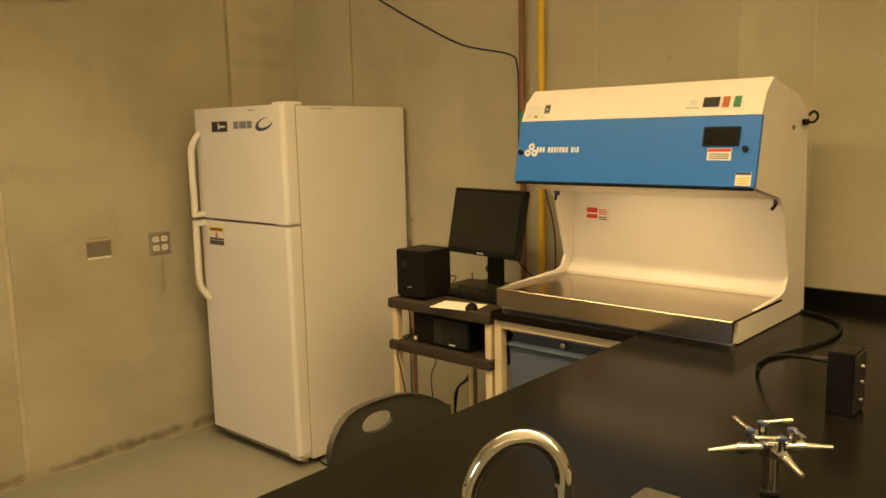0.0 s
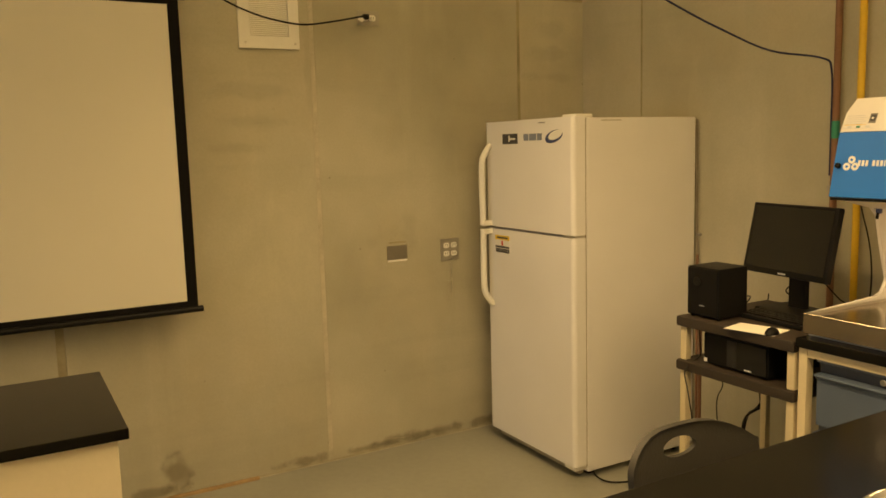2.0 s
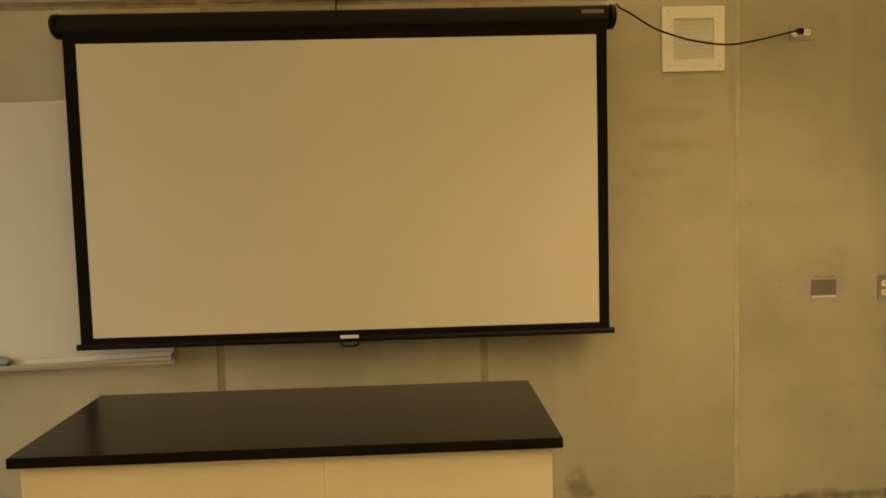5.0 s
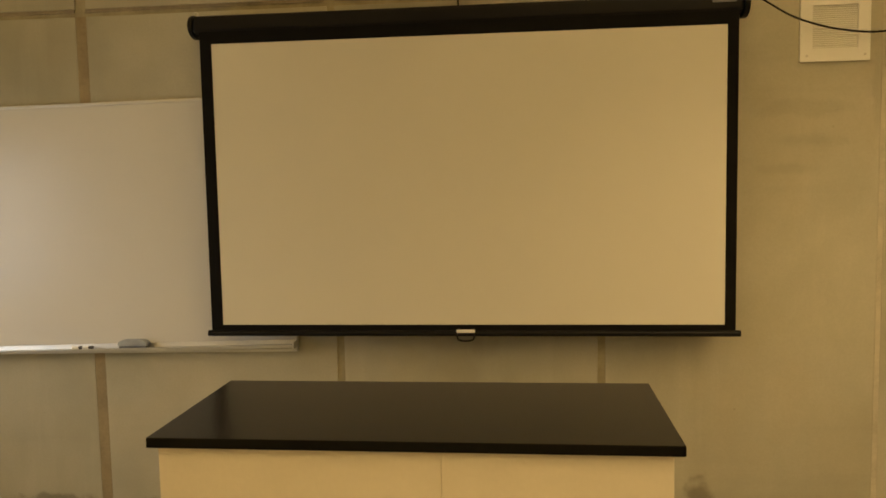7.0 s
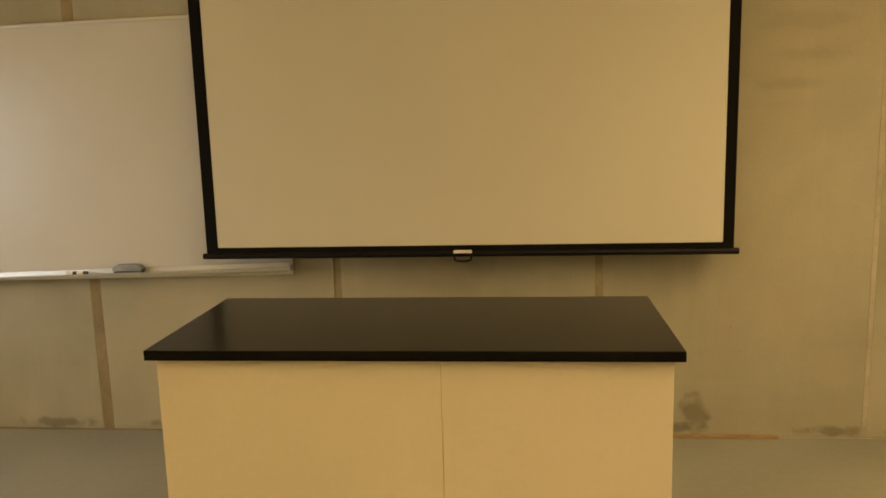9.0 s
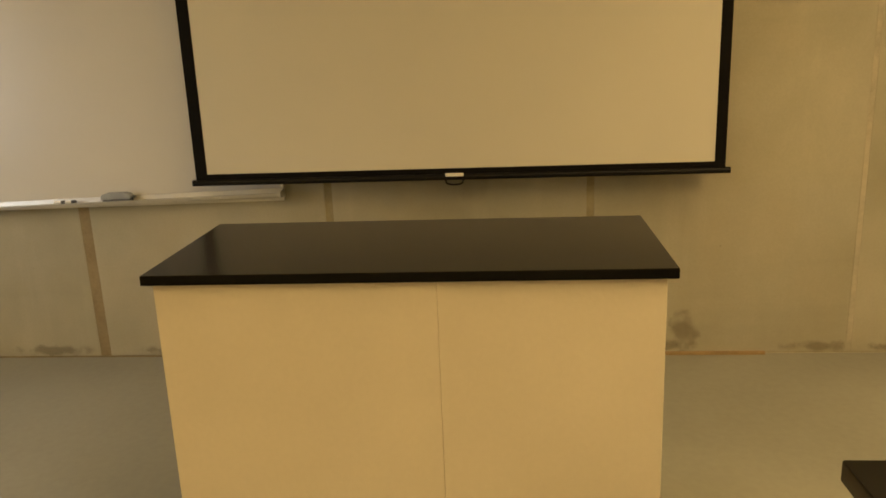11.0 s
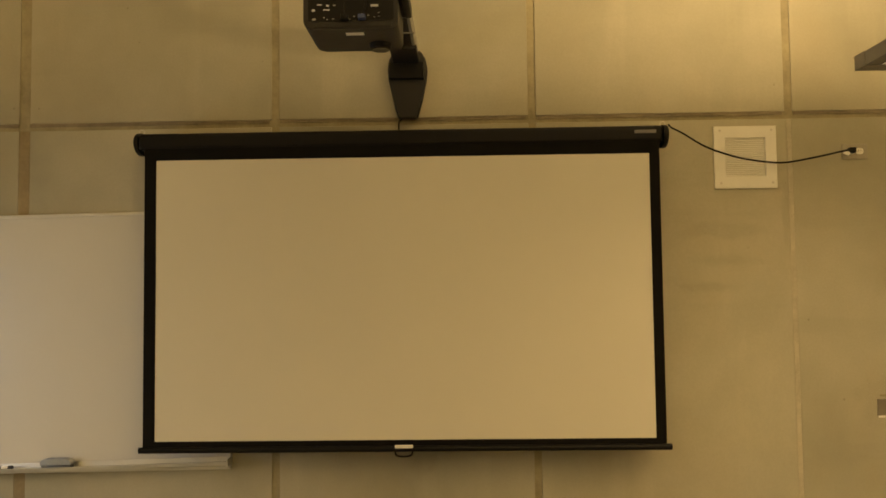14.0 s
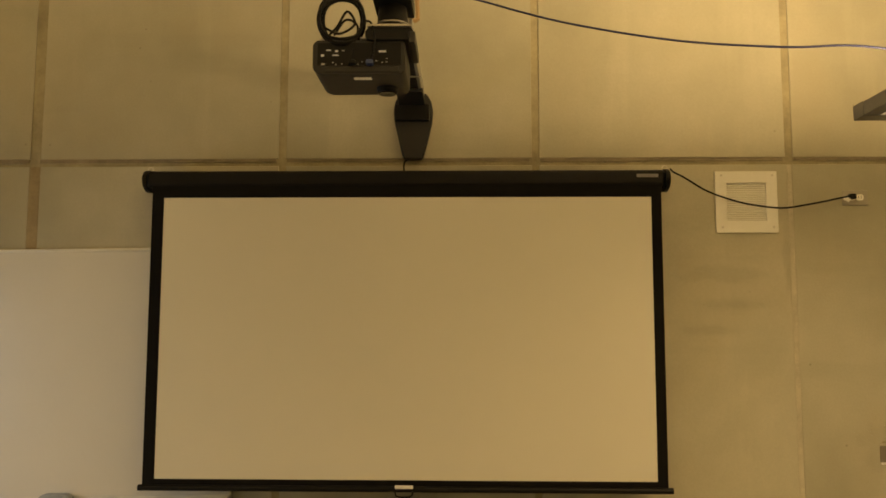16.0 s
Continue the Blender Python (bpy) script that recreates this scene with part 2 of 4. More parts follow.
def thing(name, label, category, base, group="", kind=""):
    """An Empty at the base of a thing; base is a place or a pose."""
    ob = new(name)
    ob.empty_display_size = 0.05
    m = base if isinstance(base, Matrix) else Matrix.Translation(base)
    ob.matrix_world = m
    AT[ob] = m
    return tagged(ob, label, category, group, kind)


def part(name, bm, material, parent=None, label="", local=False, smooth=True):
    """One mesh object under a thing or a part, from a bmesh in world (or, if local, the thing's) places."""
    root = parent
    while root is not None and root.parent is not None:
        root = root.parent
    m = AT.get(root, Matrix())
    if not local:
        bm.transform(m.inverted())
    me = bpy.data.meshes.new(name)
    bmesh.ops.recalc_face_normals(bm, faces=bm.faces)
    bm.to_mesh(me)
    bm.free()
    me.materials.append(material)
    if smooth:
        me.shade_smooth()
        me.set_sharp_from_angle(angle=radians(35))
    ob = new(name, me)
    ob.parent = parent
    if smooth and len(me.polygons) < 4000:
        wn = ob.modifiers.new("weighted_normals", "WEIGHTED_NORMAL")
        wn.mode, wn.keep_sharp = "FACE_AREA", True
    return tagged(ob, label)


def box(x0, x1, y0, y1, z0, z1, bev=0.0, seg=2, bm=None):
    bm = bm or bmesh.new()
    made = bmesh.ops.create_cube(bm, size=1)["verts"]
    bmesh.ops.transform(bm, verts=made, matrix=Matrix.Translation(((x0 + x1) / 2, (y0 + y1) / 2, (z0 + z1) / 2))
                        @ Matrix.Diagonal((abs(x1 - x0), abs(y1 - y0), abs(z1 - z0), 1)))
    if bev:
        edges = list({e for v in made for e in v.link_edges})
        bmesh.ops.bevel(bm, geom=edges, offset=bev, segments=seg, profile=0.5, affect="EDGES")
    return bm


def turned(bm, m):
    bm.transform(m)
    return bm


def rod(a, b, r, r2=None, n=16, bm=None, bev=0.0):
    bm = bm or bmesh.new()
    a, b = Vector(a), Vector(b)
    made = bmesh.ops.create_cone(bm, cap_ends=True, segments=n, radius1=r, radius2=r if r2 is None else r2, depth=(b - a).length)["verts"]
    if bev:
        caps = [e for e in {e for v in made for e in v.link_edges} if abs(e.verts[0].co.z - e.verts[1].co.z) < 1e-6]
        out = bmesh.ops.bevel(bm, geom=caps, offset=bev, segments=2, profile=0.5, affect="EDGES")
        made = list({v for f in out["faces"] for v in f.verts} | {v for v in made if v.is_valid})
    m = Matrix.Translation((a + b) / 2) @ (b - a).to_track_quat("Z", "Y").to_matrix().to_4x4()
    bmesh.ops.transform(bm, verts=made, matrix=m)
    return bm


def smooth_path(points, steps=8):
    """Catmull-Rom through the points."""
    p = [Vector(q) for q in points]
    p = [p[0] * 2 - p[1]] + p + [p[-1] * 2 - p[-2]]
    out = []
    for i in range(1, len(p) - 2):
        a, b, c, d = p[i - 1:i + 3]
        for k in range(steps):
            t = k / steps
            out.append(0.5 * (2 * b + (c - a) * t + (2 * a - 5 * b + 4 * c - d) * t * t + (3 * b - a - 3 * c + d) * t ** 3))
    out.append(p[-2])
    return out


def tube(points, r, n=8, steps=8, bm=None):
    bm = bm or bmesh.new()
    pts = smooth_path(points, steps) if steps else [Vector(q) for q in points]
    rings = []
    up = Vector((0.137, 0.291, 0.947))
    for i, p in enumerate(pts):
        d = (pts[min(i + 1, len(pts) - 1)] - pts[max(i - 1, 0)]).normalized()
        side = d.cross(up)
        side = side.normalized() if side.length > 1e-4 else Vector((1, 0, 0))
        up = side.cross(d).normalized()
        rings.append([bm.verts.new(p + r * (math.cos(2 * math.pi * k / n) * side + math.sin(2 * math.pi * k / n) * up)) for k in range(n)])
    for a, b in zip(rings, rings[1:]):
        for k in range(n):
            bm.faces.new((a[k], a[(k + 1) % n], b[(k + 1) % n], b[k]))
    bm.faces.new(rings[0][::-1])
    bm.faces.new(rings[-1])
    return bm


def prism(profile, axis, a, b, bev=0.0, bm=None):
    """A closed outline of pairs drawn out along axis 'x', 'y' or 'z' from a to b."""
    bm = bm or bmesh.new()
    place = {"x": lambda u, v, w: (w, u, v), "y": lambda u, v, w: (u, w, v), "z": lambda u, v, w: (u, v, w)}[axis]
    rows = [[bm.verts.new(place(u, v, w)) for u, v in profile] for w in (a, b)]
    n = len(profile)
    faces = [bm.faces.new(rows[0][::-1]), bm.faces.new(rows[1])]
    for k in range(n):
        faces.append(bm.faces.new((rows[0][k], rows[0][(k + 1) % n], rows[1][(k + 1) % n], rows[1][k])))
    if bev:
        bmesh.ops.bevel(bm, geom=list({e for f in faces for e in f.edges}), offset=bev, segments=2, profile=0.5, affect="EDGES")
    return bm


def rounded(u0, u1, v0, v1, r, n=5):
    out = []
    for cu, cv, a in ((u1 - r, v1 - r, 0), (u0 + r, v1 - r, 90), (u0 + r, v0 + r, 180), (u1 - r, v0 + r, 270)):
        out += [(cu + r * math.cos(radians(a + 90 * k / n)), cv + r * math.sin(radians(a + 90 * k / n))) for k in range(n + 1)]
    return out


# ---- the room ----
WX, NY, SY, EX, TOP = -3.515, 3.26, -3.5, 4.2, 3.9
part("floor", box(WX - 0.3, EX + 0.2, SY - 0.3, NY + 0.3, -0.15, 0.0), M_FLOOR)
tagged(bpy.data.objects["floor"], "smooth grey-green coated concrete floor", "floor", kind="structure")
ob = part("ceiling", box(WX - 0.3, EX + 0.2, SY - 0.3, NY + 0.3, TOP, TOP + 0.15), M_CEIL)
tagged(ob, "plain pale concrete ceiling over the room", "ceiling", kind="structure")
wall_west = part("wall_west", box(WX - 0.25, WX - 0.007, SY - 0.2, NY + 0.2, 0, TOP), M_JOINT)
tagged(wall_west, "bare concrete panel wall with filled joints", "wall", kind="structure")
wall_north = part("wall_north", box(WX - 0.005, EX, NY + 0.0012, NY + 0.25, 0, TOP), M_JOINT_LIGHT)
tagged(wall_north, "bare concrete panel wall behind the benches", "wall", kind="structure")
ob = part("wall_east", box(EX, EX + 0.2, SY, NY + 0.018, 0, TOP), M_PLASTER)
tagged(ob, "plain pale wall closing the room", "wall", kind="structure")
# south wall round its window
wx0, wx1, wz0, wz1 = -3.2, -1.5, 0.80, 1.90
bm = box(WX - 0.018, wx0, SY - 0.2, SY, 0, TOP)
box(wx1, EX, SY - 0.2, SY, 0, TOP, bm=bm)
box(wx0, wx1, SY - 0.2, SY, 0, wz0, bm=bm)
box(wx0, wx1, SY - 0.2, SY, wz1, TOP, bm=bm)
wall_south = part("wall_south", bm, M_PLASTER)
tagged(wall_south, "plain pale wall with one window opening", "wall", kind="structure")
window = thing("window_1", "plain daylit window in a metal frame", "window", ((wx0 + wx1) / 2, SY - 0.1, wz0), kind="structure")
bm = box(wx0, wx0 + 0.05, SY - 0.13, SY - 0.07, wz0, wz1)
box(wx1 - 0.05, wx1, SY - 0.13, SY - 0.07, wz0, wz1, bm=bm)
box(wx0 + 0.05, wx1 - 0.05, SY - 0.13, SY - 0.07, wz0, wz0 + 0.05, bm=bm)
box(wx0 + 0.05, wx1 - 0.05, SY - 0.13, SY - 0.07, wz1 - 0.05, wz1, bm=bm)
part("window_frame", bm, M_ALU, window)
pane = part("pane", box(wx0 + 0.05, wx1 - 0.05, SY - 0.104, SY - 0.096, wz0 + 0.05, wz1 - 0.05), M_GLASS, window)
pane.visible_shadow = False

# concrete panels: uprights of joints on the west wall and on the north wall, one level joint
JW = [(-3.15, 0.04), (-1.94, 0.052), (-0.752, 0.036), (0.446, 0.034), (1.626, 0.022), (2.812, 0.018)]
JZ0, JZ1 = 2.352, 2.387


def panels(parent, joints, lo, hi, across, upper=0.0):
    for z0, z1, wide in ((0.006, JZ0, 0.0), (JZ1, TOP, upper)):
        edges = [lo] + [v for c, w in joints for v in (c - max(w, wide) / 2, c + max(w, wide) / 2)] + [hi]
        for a, b in zip(edges[::2], edges[1::2]):
            bm = box(WX - 0.018, WX, a, b, z0, z1, 0.0015, 1) if across == "y" else box(a, b, NY, NY + 0.018, z0, z1, 0.001, 1)
            part("concrete_panel", bm, M_CONC, parent, smooth=False)


panels(wall_west, JW, SY, NY + 0.018, "y", 0.036)
for c, w in JW[:2]:
    part("joint_filler", box(WX - 0.018, WX - 0.0008, c - w / 2 + 0.0006, c + w / 2 - 0.0006, 0.006, JZ0), M_JOINT_BROWN, wall_west, smooth=False)
for (c, w), m in zip(JW[4:], (M_JOINT_LIGHT, M_JOINT_OLIVE)):
    part("joint_filler", box(WX - 0.018, WX - 0.0006, c - w / 2 + 0.0005, c + w / 2 - 0.0005, 0.006, JZ0), m, wall_west, smooth=False)
panels(wall_north, [(-3.04, 0.012), (-1.553, 0.010), (-0.961, 0.010), (-0.70, 0.006), (0.25, 0.012), (1.45, 0.012), (2.65, 0.012)], WX, EX, "x")
part("joint_filler", box(-3.0455, -3.0345, NY + 0.0005, NY + 0.0011, 0.006, JZ0), M_JOINT_OLIVE, wall_north, smooth=False)
# the level joint: a dark strip above the filler for the ledge's shade
ends = [SY] + [v for c, w in JW for v in (c - 0.03, c + 0.022)] + [NY]
for k, (a, b) in enumerate(zip(ends[::2], ends[1::2])):
    lean = 0.002 * (k % 2)
    part("joint_ledge", prism([(a, 2.370 + lean), (b, 2.371), (b, 2.3858), (a, 2.3858)], "x", WX - 0.016, WX - 0.0015), M_JOINT_DARK, wall_west, smooth=False)

# dark damp stains at the foot of the west wall and round the boxes


def stain(name, y, z, w, h, m):
    part(name, box(WX - 0.002, WX + 0.0012, y - w / 2, y + w / 2, max(z - h / 2, 0.001), z + h / 2), m, wall_west)


for y, z, w, h in ((0.88, 0.11, 0.16, 0.24), (0.78, 0.03, 0.42, 0.10), (1.86, 0.02, 0.36, 0.07), (2.06, 0.03, 0.42, 0.09), (2.28, 0.03, 0.42, 0.085),
                   (2.52, 0.03, 0.40, 0.085), (1.48, 0.03, 0.34, 0.07), (-2.2, 0.03, 0.5, 0.08), (-1.6, 0.03, 0.4, 0.07)):
    stain("damp_stain", y, z, w, h, M_STAIN)
for y, z, w, h in ((2.0, 1.08, 0.36, 0.28), (2.10, 1.16, 0.16, 0.24), (2.345, 0.80, 0.10, 0.28), (-0.09, 0.82, 0.2, 0.3), (3.03, 2.06, 0.4, 0.10), (3.03, 1.93, 0.4, 0.07),
                   (3.05, 2.2, 0.3, 0.12), (1.3, 1.84, 0.6, 0.10), (1.32, 1.70, 0.5, 0.08), (1.25, 1.58, 0.5, 0.07), (1.60, 1.95, 0.06, 0.5)):
    stain("dusky_patch", y, z, w, h, M_DUSKY)
for y, z, w, h in ((2.352, 0.90, 0.035, 0.13), (2.352, 0.84, 0.02, 0.22)):
    stain("lime_streak", y, z, w, h, M_PALE_STAIN)
part("floor_caulk", box(WX, WX + 0.006, SY, 0.5, 0.0, 0.004, 0.001), M_JOINT_BROWN, wall_west)
part("floor_caulk", box(WX, WX + 0.006, 0.5, NY, 0.0, 0.005, 0.001), M_JOINT_LIGHT, wall_west)
ob = part("wood_strip", box(WX + 0.004, WX + 0.022, 0.55, 1.25, 0.0, 0.014, 0.002), M_WOOD)
tagged(ob, "thin raw wooden strip lying along the wall foot", "wood strip")


# ---- instructor bench ----
bench = thing("instructor_bench", "cream laboratory bench with a black resin top", "bench", (-2.13, -0.186, 0))
part("benchtop", box(-2.43, -1.838, -0.862, 0.492, 0.887, 0.914, 0.003), M_RESIN, bench, "polished black resin top")
for a, b in ((-0.841, -0.10215), (-0.10185, 0.468)):
    part("front_panel", box(-1.88, -1.862, a, b, 0.0, 0.887, 0.002), M_CREAM, bench)
for a, b in ((-0.841, -0.823), (0.45, 0.468)):
    part("side_panel", box(-2.40, -1.882, a, b, 0.0, 0.887, 0.002), M_CREAM, bench)
part("back_panel", box(-2.418, -2.402, -0.841, 0.468, 0.0, 0.887, 0.002), M_CREAM, bench)


# ---- projection screen ----
scr = thing("projection_screen", "pulled-down white projection screen with black border", "projection screen", (-3.4, -0.155, 0.886))
SX = -3.352
part("screen_surface", box(SX - 0.0015, SX, -1.249, 0.943, 0.931, 2.174), M_SCREEN, scr, "matt white screen fabric")
for n, a, b, z0, z1 in (("border", -1.302, -1.249, 0.905, 2.24), ("border", 0.943, 0.988, 0.905, 2.24), ("border", -1.249, 0.943, 0.905, 0.931), ("border", -1.249, 0.943, 2.174, 2.24)):
    part(n, box(SX - 0.0015, SX + 0.0008, a, b, z0, z1), M_BLACK_FELT, scr)
case = part("case", prism([(SX - 0.075 + 0.048 * math.cos(k * math.pi / 8), 2.262 + 0.043 * math.sin(k * math.pi / 8)) for k in range(16)], "y", -1.34, 1.014), M_BLACK, scr)
part("case_front", box(SX - 0.05, SX + 0.006, -1.335, 1.010, 2.222, 2.298, 0.018, 4), M_BLACK, scr)
for a, b in ((-1.352, -1.332), (1.010, 1.032)):
    part("end_cap", prism([(SX - 0.06 + 0.072 * math.cos(k * math.pi / 10), 2.258 + 0.052 * math.sin(k * math.pi / 10)) for k in range(20)], "y", a, b, 0.004), M_BLACK, scr)
for y in (-1.336, 1.018):
    part("hanging_ring", tube([(SX - 0.05, y + 0.012 * math.cos(a * math.pi / 4), 2.312 + 0.012 * math.sin(a * math.pi / 4)) for a in range(9)], 0.0025, 6, 3), M_STEEL, scr)
part("maker_plate", box(SX + 0.006, SX + 0.008, 0.88, 0.975, 2.262, 2.277), M_GREY, scr, "small silver maker's plate")
part("bottom_bar", rod((SX, -1.318, 0.893), (SX, 1.008, 0.893), 0.0135, n=14), M_BLACK, scr)
part("pull_tab", box(SX + 0.012, SX + 0.018, -0.192, -0.112, 0.897, 0.912, 0.003), M_WHITE_PLASTIC, scr, "white pull tab")
part("pull_handle", tube([(SX + 0.014, -0.19, 0.89), (SX + 0.016, -0.184, 0.868), (SX + 0.016, -0.152, 0.862), (SX + 0.016, -0.12, 0.868), (SX + 0.014, -0.114, 0.89)], 0.004, 8, 5), M_BLACK, scr)
part("pull_cord", tube([(SX + 0.016, -0.152, 0.862), (SX + 0.017, -0.154, 0.82), (SX + 0.016, -0.15, 0.80)], 0.001, 6, 4), M_GASKET, scr)
for y in (-0.9, 0.6):
    part("wall_bracket", box(WX, SX - 0.05, y - 0.015, y + 0.015, 2.262, 2.30, 0.002), M_BLACK, scr)

# ---- whiteboard with its tray ----
wb = thing("whiteboard", "glossy white wall board with an aluminium tray", "whiteboard", (WX, -2.2, 0.8))
# the tray is screwed on a little steeper than the board itself
TRAY = Matrix.Translation((0, -0.95, 0.826)) @ Matrix.Rotation(radians(0.8), 4, "X") @ Matrix.Translation((0, 0.95, -0.82))
part("board", box(WX + 0.001, WX + 0.014, -3.34, -0.965, 0.792, 1.952), M_BOARD, wb)
for a, b, z0, z1 in ((-3.35, -0.955, 1.952, 1.966), (-3.35, -0.955, 0.778, 0.792), (-3.354, -3.34, 0.792, 1.952), (-0.965, -0.951, 0.792, 1.952)):
    part("frame", box(WX + 0.001, WX + 0.02, a, b, z0, z1, 0.002), M_ALU, wb)
part("tray", turned(prism([(WX + 0.02, 0.804), (WX + 0.02, 0.832), (WX + 0.026, 0.832), (WX + 0.03, 0.812), (WX + 0.074, 0.812), (WX + 0.078, 0.819), (WX + 0.082, 0.818), (WX + 0.080, 0.804)], "y", -3.3, -0.957), TRAY), M_ALU, wb)
part("tray_end", box(WX + 0.02, WX + 0.086, -0.957, -0.949, 0.802, 0.834, 0.003), M_ALU, wb)
er = thing("board_eraser", "grey felt board eraser lying on the tray", "eraser", (WX + 0.055, -1.733, 0.812))
part("felt", box(WX + 0.036, WX + 0.076, -1.799, -1.667, 0.812, 0.826, 0.003), M_ERASER_FELT, er, "dark felt sole")
part("grip", prism([(-1.803, 0.827), (-1.806, 0.838), (-1.798, 0.851), (-1.780, 0.856), (-1.690, 0.855), (-1.672, 0.849), (-1.660, 0.836), (-1.663, 0.827)], "x", WX + 0.034, WX + 0.078, 0.004), M_ERASER, er, "moulded grey plastic grip")
for y0, y1, x in ((-2.047, -2.012, 0.052), (-1.989, -1.958, 0.058)):
    mk = thing("marker_stub", "short dark board marker on the tray", "marker", (WX + x, y0, 0.814), group="markers on the tray")
    part("barrel", rod((WX + x, y0, 0.822), (WX + x, y1, 0.822), 0.008, n=12, bev=0.001), M_LABEL, mk)
    part("cap", rod((WX + x, y1, 0.822), (WX + x, y1 + 0.02, 0.822), 0.0088, n=12, bev=0.001), M_INK, mk, "black cap")

# the board hangs slightly out of level, and what lies on its tray follows
LEAN_BOARD = Matrix.Translation((0, -0.95, 0.82)) @ Matrix.Rotation(radians(0.7), 4, "X") @ Matrix.Translation((0, 0.95, -0.82))
for ob in [o for o in scene.objects if o.parent is None and o.name.split(".")[0] in ("whiteboard", "board_eraser", "marker_stub")]:
    ob.matrix_world = LEAN_BOARD @ (AT[ob] if ob == wb else TRAY @ AT[ob])


# ---- wall fittings ----
vent = thing("wall_vent", "square cream louvred vent screwed to concrete", "vent", (WX, 1.425, 2.03))
bm = box(WX, WX + 0.012, 1.277, 1.328, 2.031, 2.318)
box(WX, WX + 0.012, 1.511, 1.561, 2.031, 2.318, bm=bm)
box(WX, WX + 0.012, 1.328, 1.511, 2.031, 2.086, bm=bm)
box(WX, WX + 0.012, 1.328, 1.511, 2.264, 2.318, bm=bm)
part("frame", bm, M_WHITE_PLASTIC, vent, smooth=False)
part("backing", box(WX, WX + 0.003, 1.328, 1.511, 2.086, 2.264), M_VENT_BACK, vent)
for k in range(20):
    z = 2.088 + k * 0.0088
    part("slat", prism([(WX + 0.003, z + 0.001), (WX + 0.003, z + 0.0076), (WX + 0.0062, z + 0.0032), (WX + 0.0058, z + 0.0018)], "y", 1.328, 1.511), M_WHITE_PLASTIC, vent, smooth=False)
for y in (1.305, 1.54):
    for z in (2.055, 2.298):
        part("screw", rod((WX + 0.012, y, z), (WX + 0.0145, y, z), 0.0055, n=10), M_STEEL, vent)


def socket(parent, x, y, z):
    part("receptacle", prism(rounded(y - 0.017, y + 0.017, z - 0.014, z + 0.014, 0.01), "x", x, x + 0.003), M_WHITE_PLASTIC, parent, "white socket face")
    for dy in (-0.006, 0.006):
        part("slot", box(x + 0.003, x + 0.0036, y + dy - 0.0012, y + dy + 0.0012, z - 0.003, z + 0.006), M_INK, parent)


hi = thing("high_outlet", "steel wall outlet with a plugged-in black cord", "outlet", (WX, 1.915, 2.15))
part("plate", box(WX, WX + 0.006, 1.862, 1.978, 2.158, 2.228, 0.002), M_PLATE, hi)
for y in (1.902, 1.940):
    socket(hi, WX + 0.006, y, 2.194)
pl = thing("screen_power_cord", "thin black power cord drooping to the outlet", "power cord", (WX + 0.03, 1.9, 2.19))
part("plug", box(WX + 0.010, WX + 0.04, 1.882, 1.912, 2.183, 2.208, 0.005), M_BLACK, pl)
part("tag", turned(box(-0.002, 0.002, -0.014, 0.014, -0.009, 0.009), pose(WX + 0.035, 1.868, 2.182, -30, 0, 0)), M_LABEL, pl, "white paper tag on the cord")
part("cord", tube([(SX - 0.03, 1.04, 2.305), (WX + 0.08, 1.07, 2.30), (WX + 0.05, 1.123, 2.283), (WX + 0.04, 1.225, 2.223), (WX + 0.04, 1.327, 2.183), (WX + 0.04, 1.429, 2.157), (WX + 0.04, 1.57, 2.141), (WX + 0.04, 1.711, 2.161), (WX + 0.04, 1.841, 2.188), (WX + 0.032, 1.885, 2.196)], 0.0042, 8, 6), M_BLACK, pl)

quad = thing("quad_outlet", "steel wall plate with four white sockets", "outlet", (WX, 2.345, 0.96))
part("plate", box(WX, WX + 0.006, 2.288, 2.402, 0.962, 1.078, 0.002), M_PLATE, quad)
for y in (2.322, 2.368):
    for z in (1.042, 0.998):
        socket(quad, WX + 0.006, y, z)
blank = thing("blank_wall_box", "dark recessed steel box plate with mortar smears", "wall box", (WX, 2.03, 0.99))
part("plate", box(WX, WX + 0.005, 1.976, 2.092, 0.994, 1.066, 0.002), M_PLATE_DARK, blank)
part("mortar_smear", box(WX, WX + 0.003, 1.98, 2.09, 0.983, 0.992), M_LABEL, blank)
part("mortar_smear", box(WX, WX + 0.003, 1.99, 2.085, 1.078, 1.086), M_JOINT, blank)

# pipes on the north wall
for n, x, r, m, lab in (("brown_pipe", -1.905, 0.014, M_RUST, "brown painted steel pipe clipped to the wall"), ("yellow_gas_pipe", -1.803, 0.014, M_YELLOW, "yellow painted gas pipe on the wall")):
    p = thing(n, lab, "pipe", (x, NY - 0.03, 0))
    part("tube", rod((x, NY - 0.03, 0.0), (x, NY - 0.03, TOP), r, n=16), m, p)
    for z in (0.5, 1.35, 2.6):
        part("clip", box(x - 0.02, x + 0.02, NY - 0.047, NY, z - 0.01, z + 0.01, 0.002), M_GREY_METAL, p)
    if n == "brown_pipe":
        part("tape", rod((x, NY - 0.03, 1.55), (x, NY - 0.03, 1.62), r + 0.001, n=16), M_GREEN, p, "green tape band")
ob = thing("network_cable", "thin blue cable sagging across the room", "cable", (-1.92, NY - 0.04, 1.87))
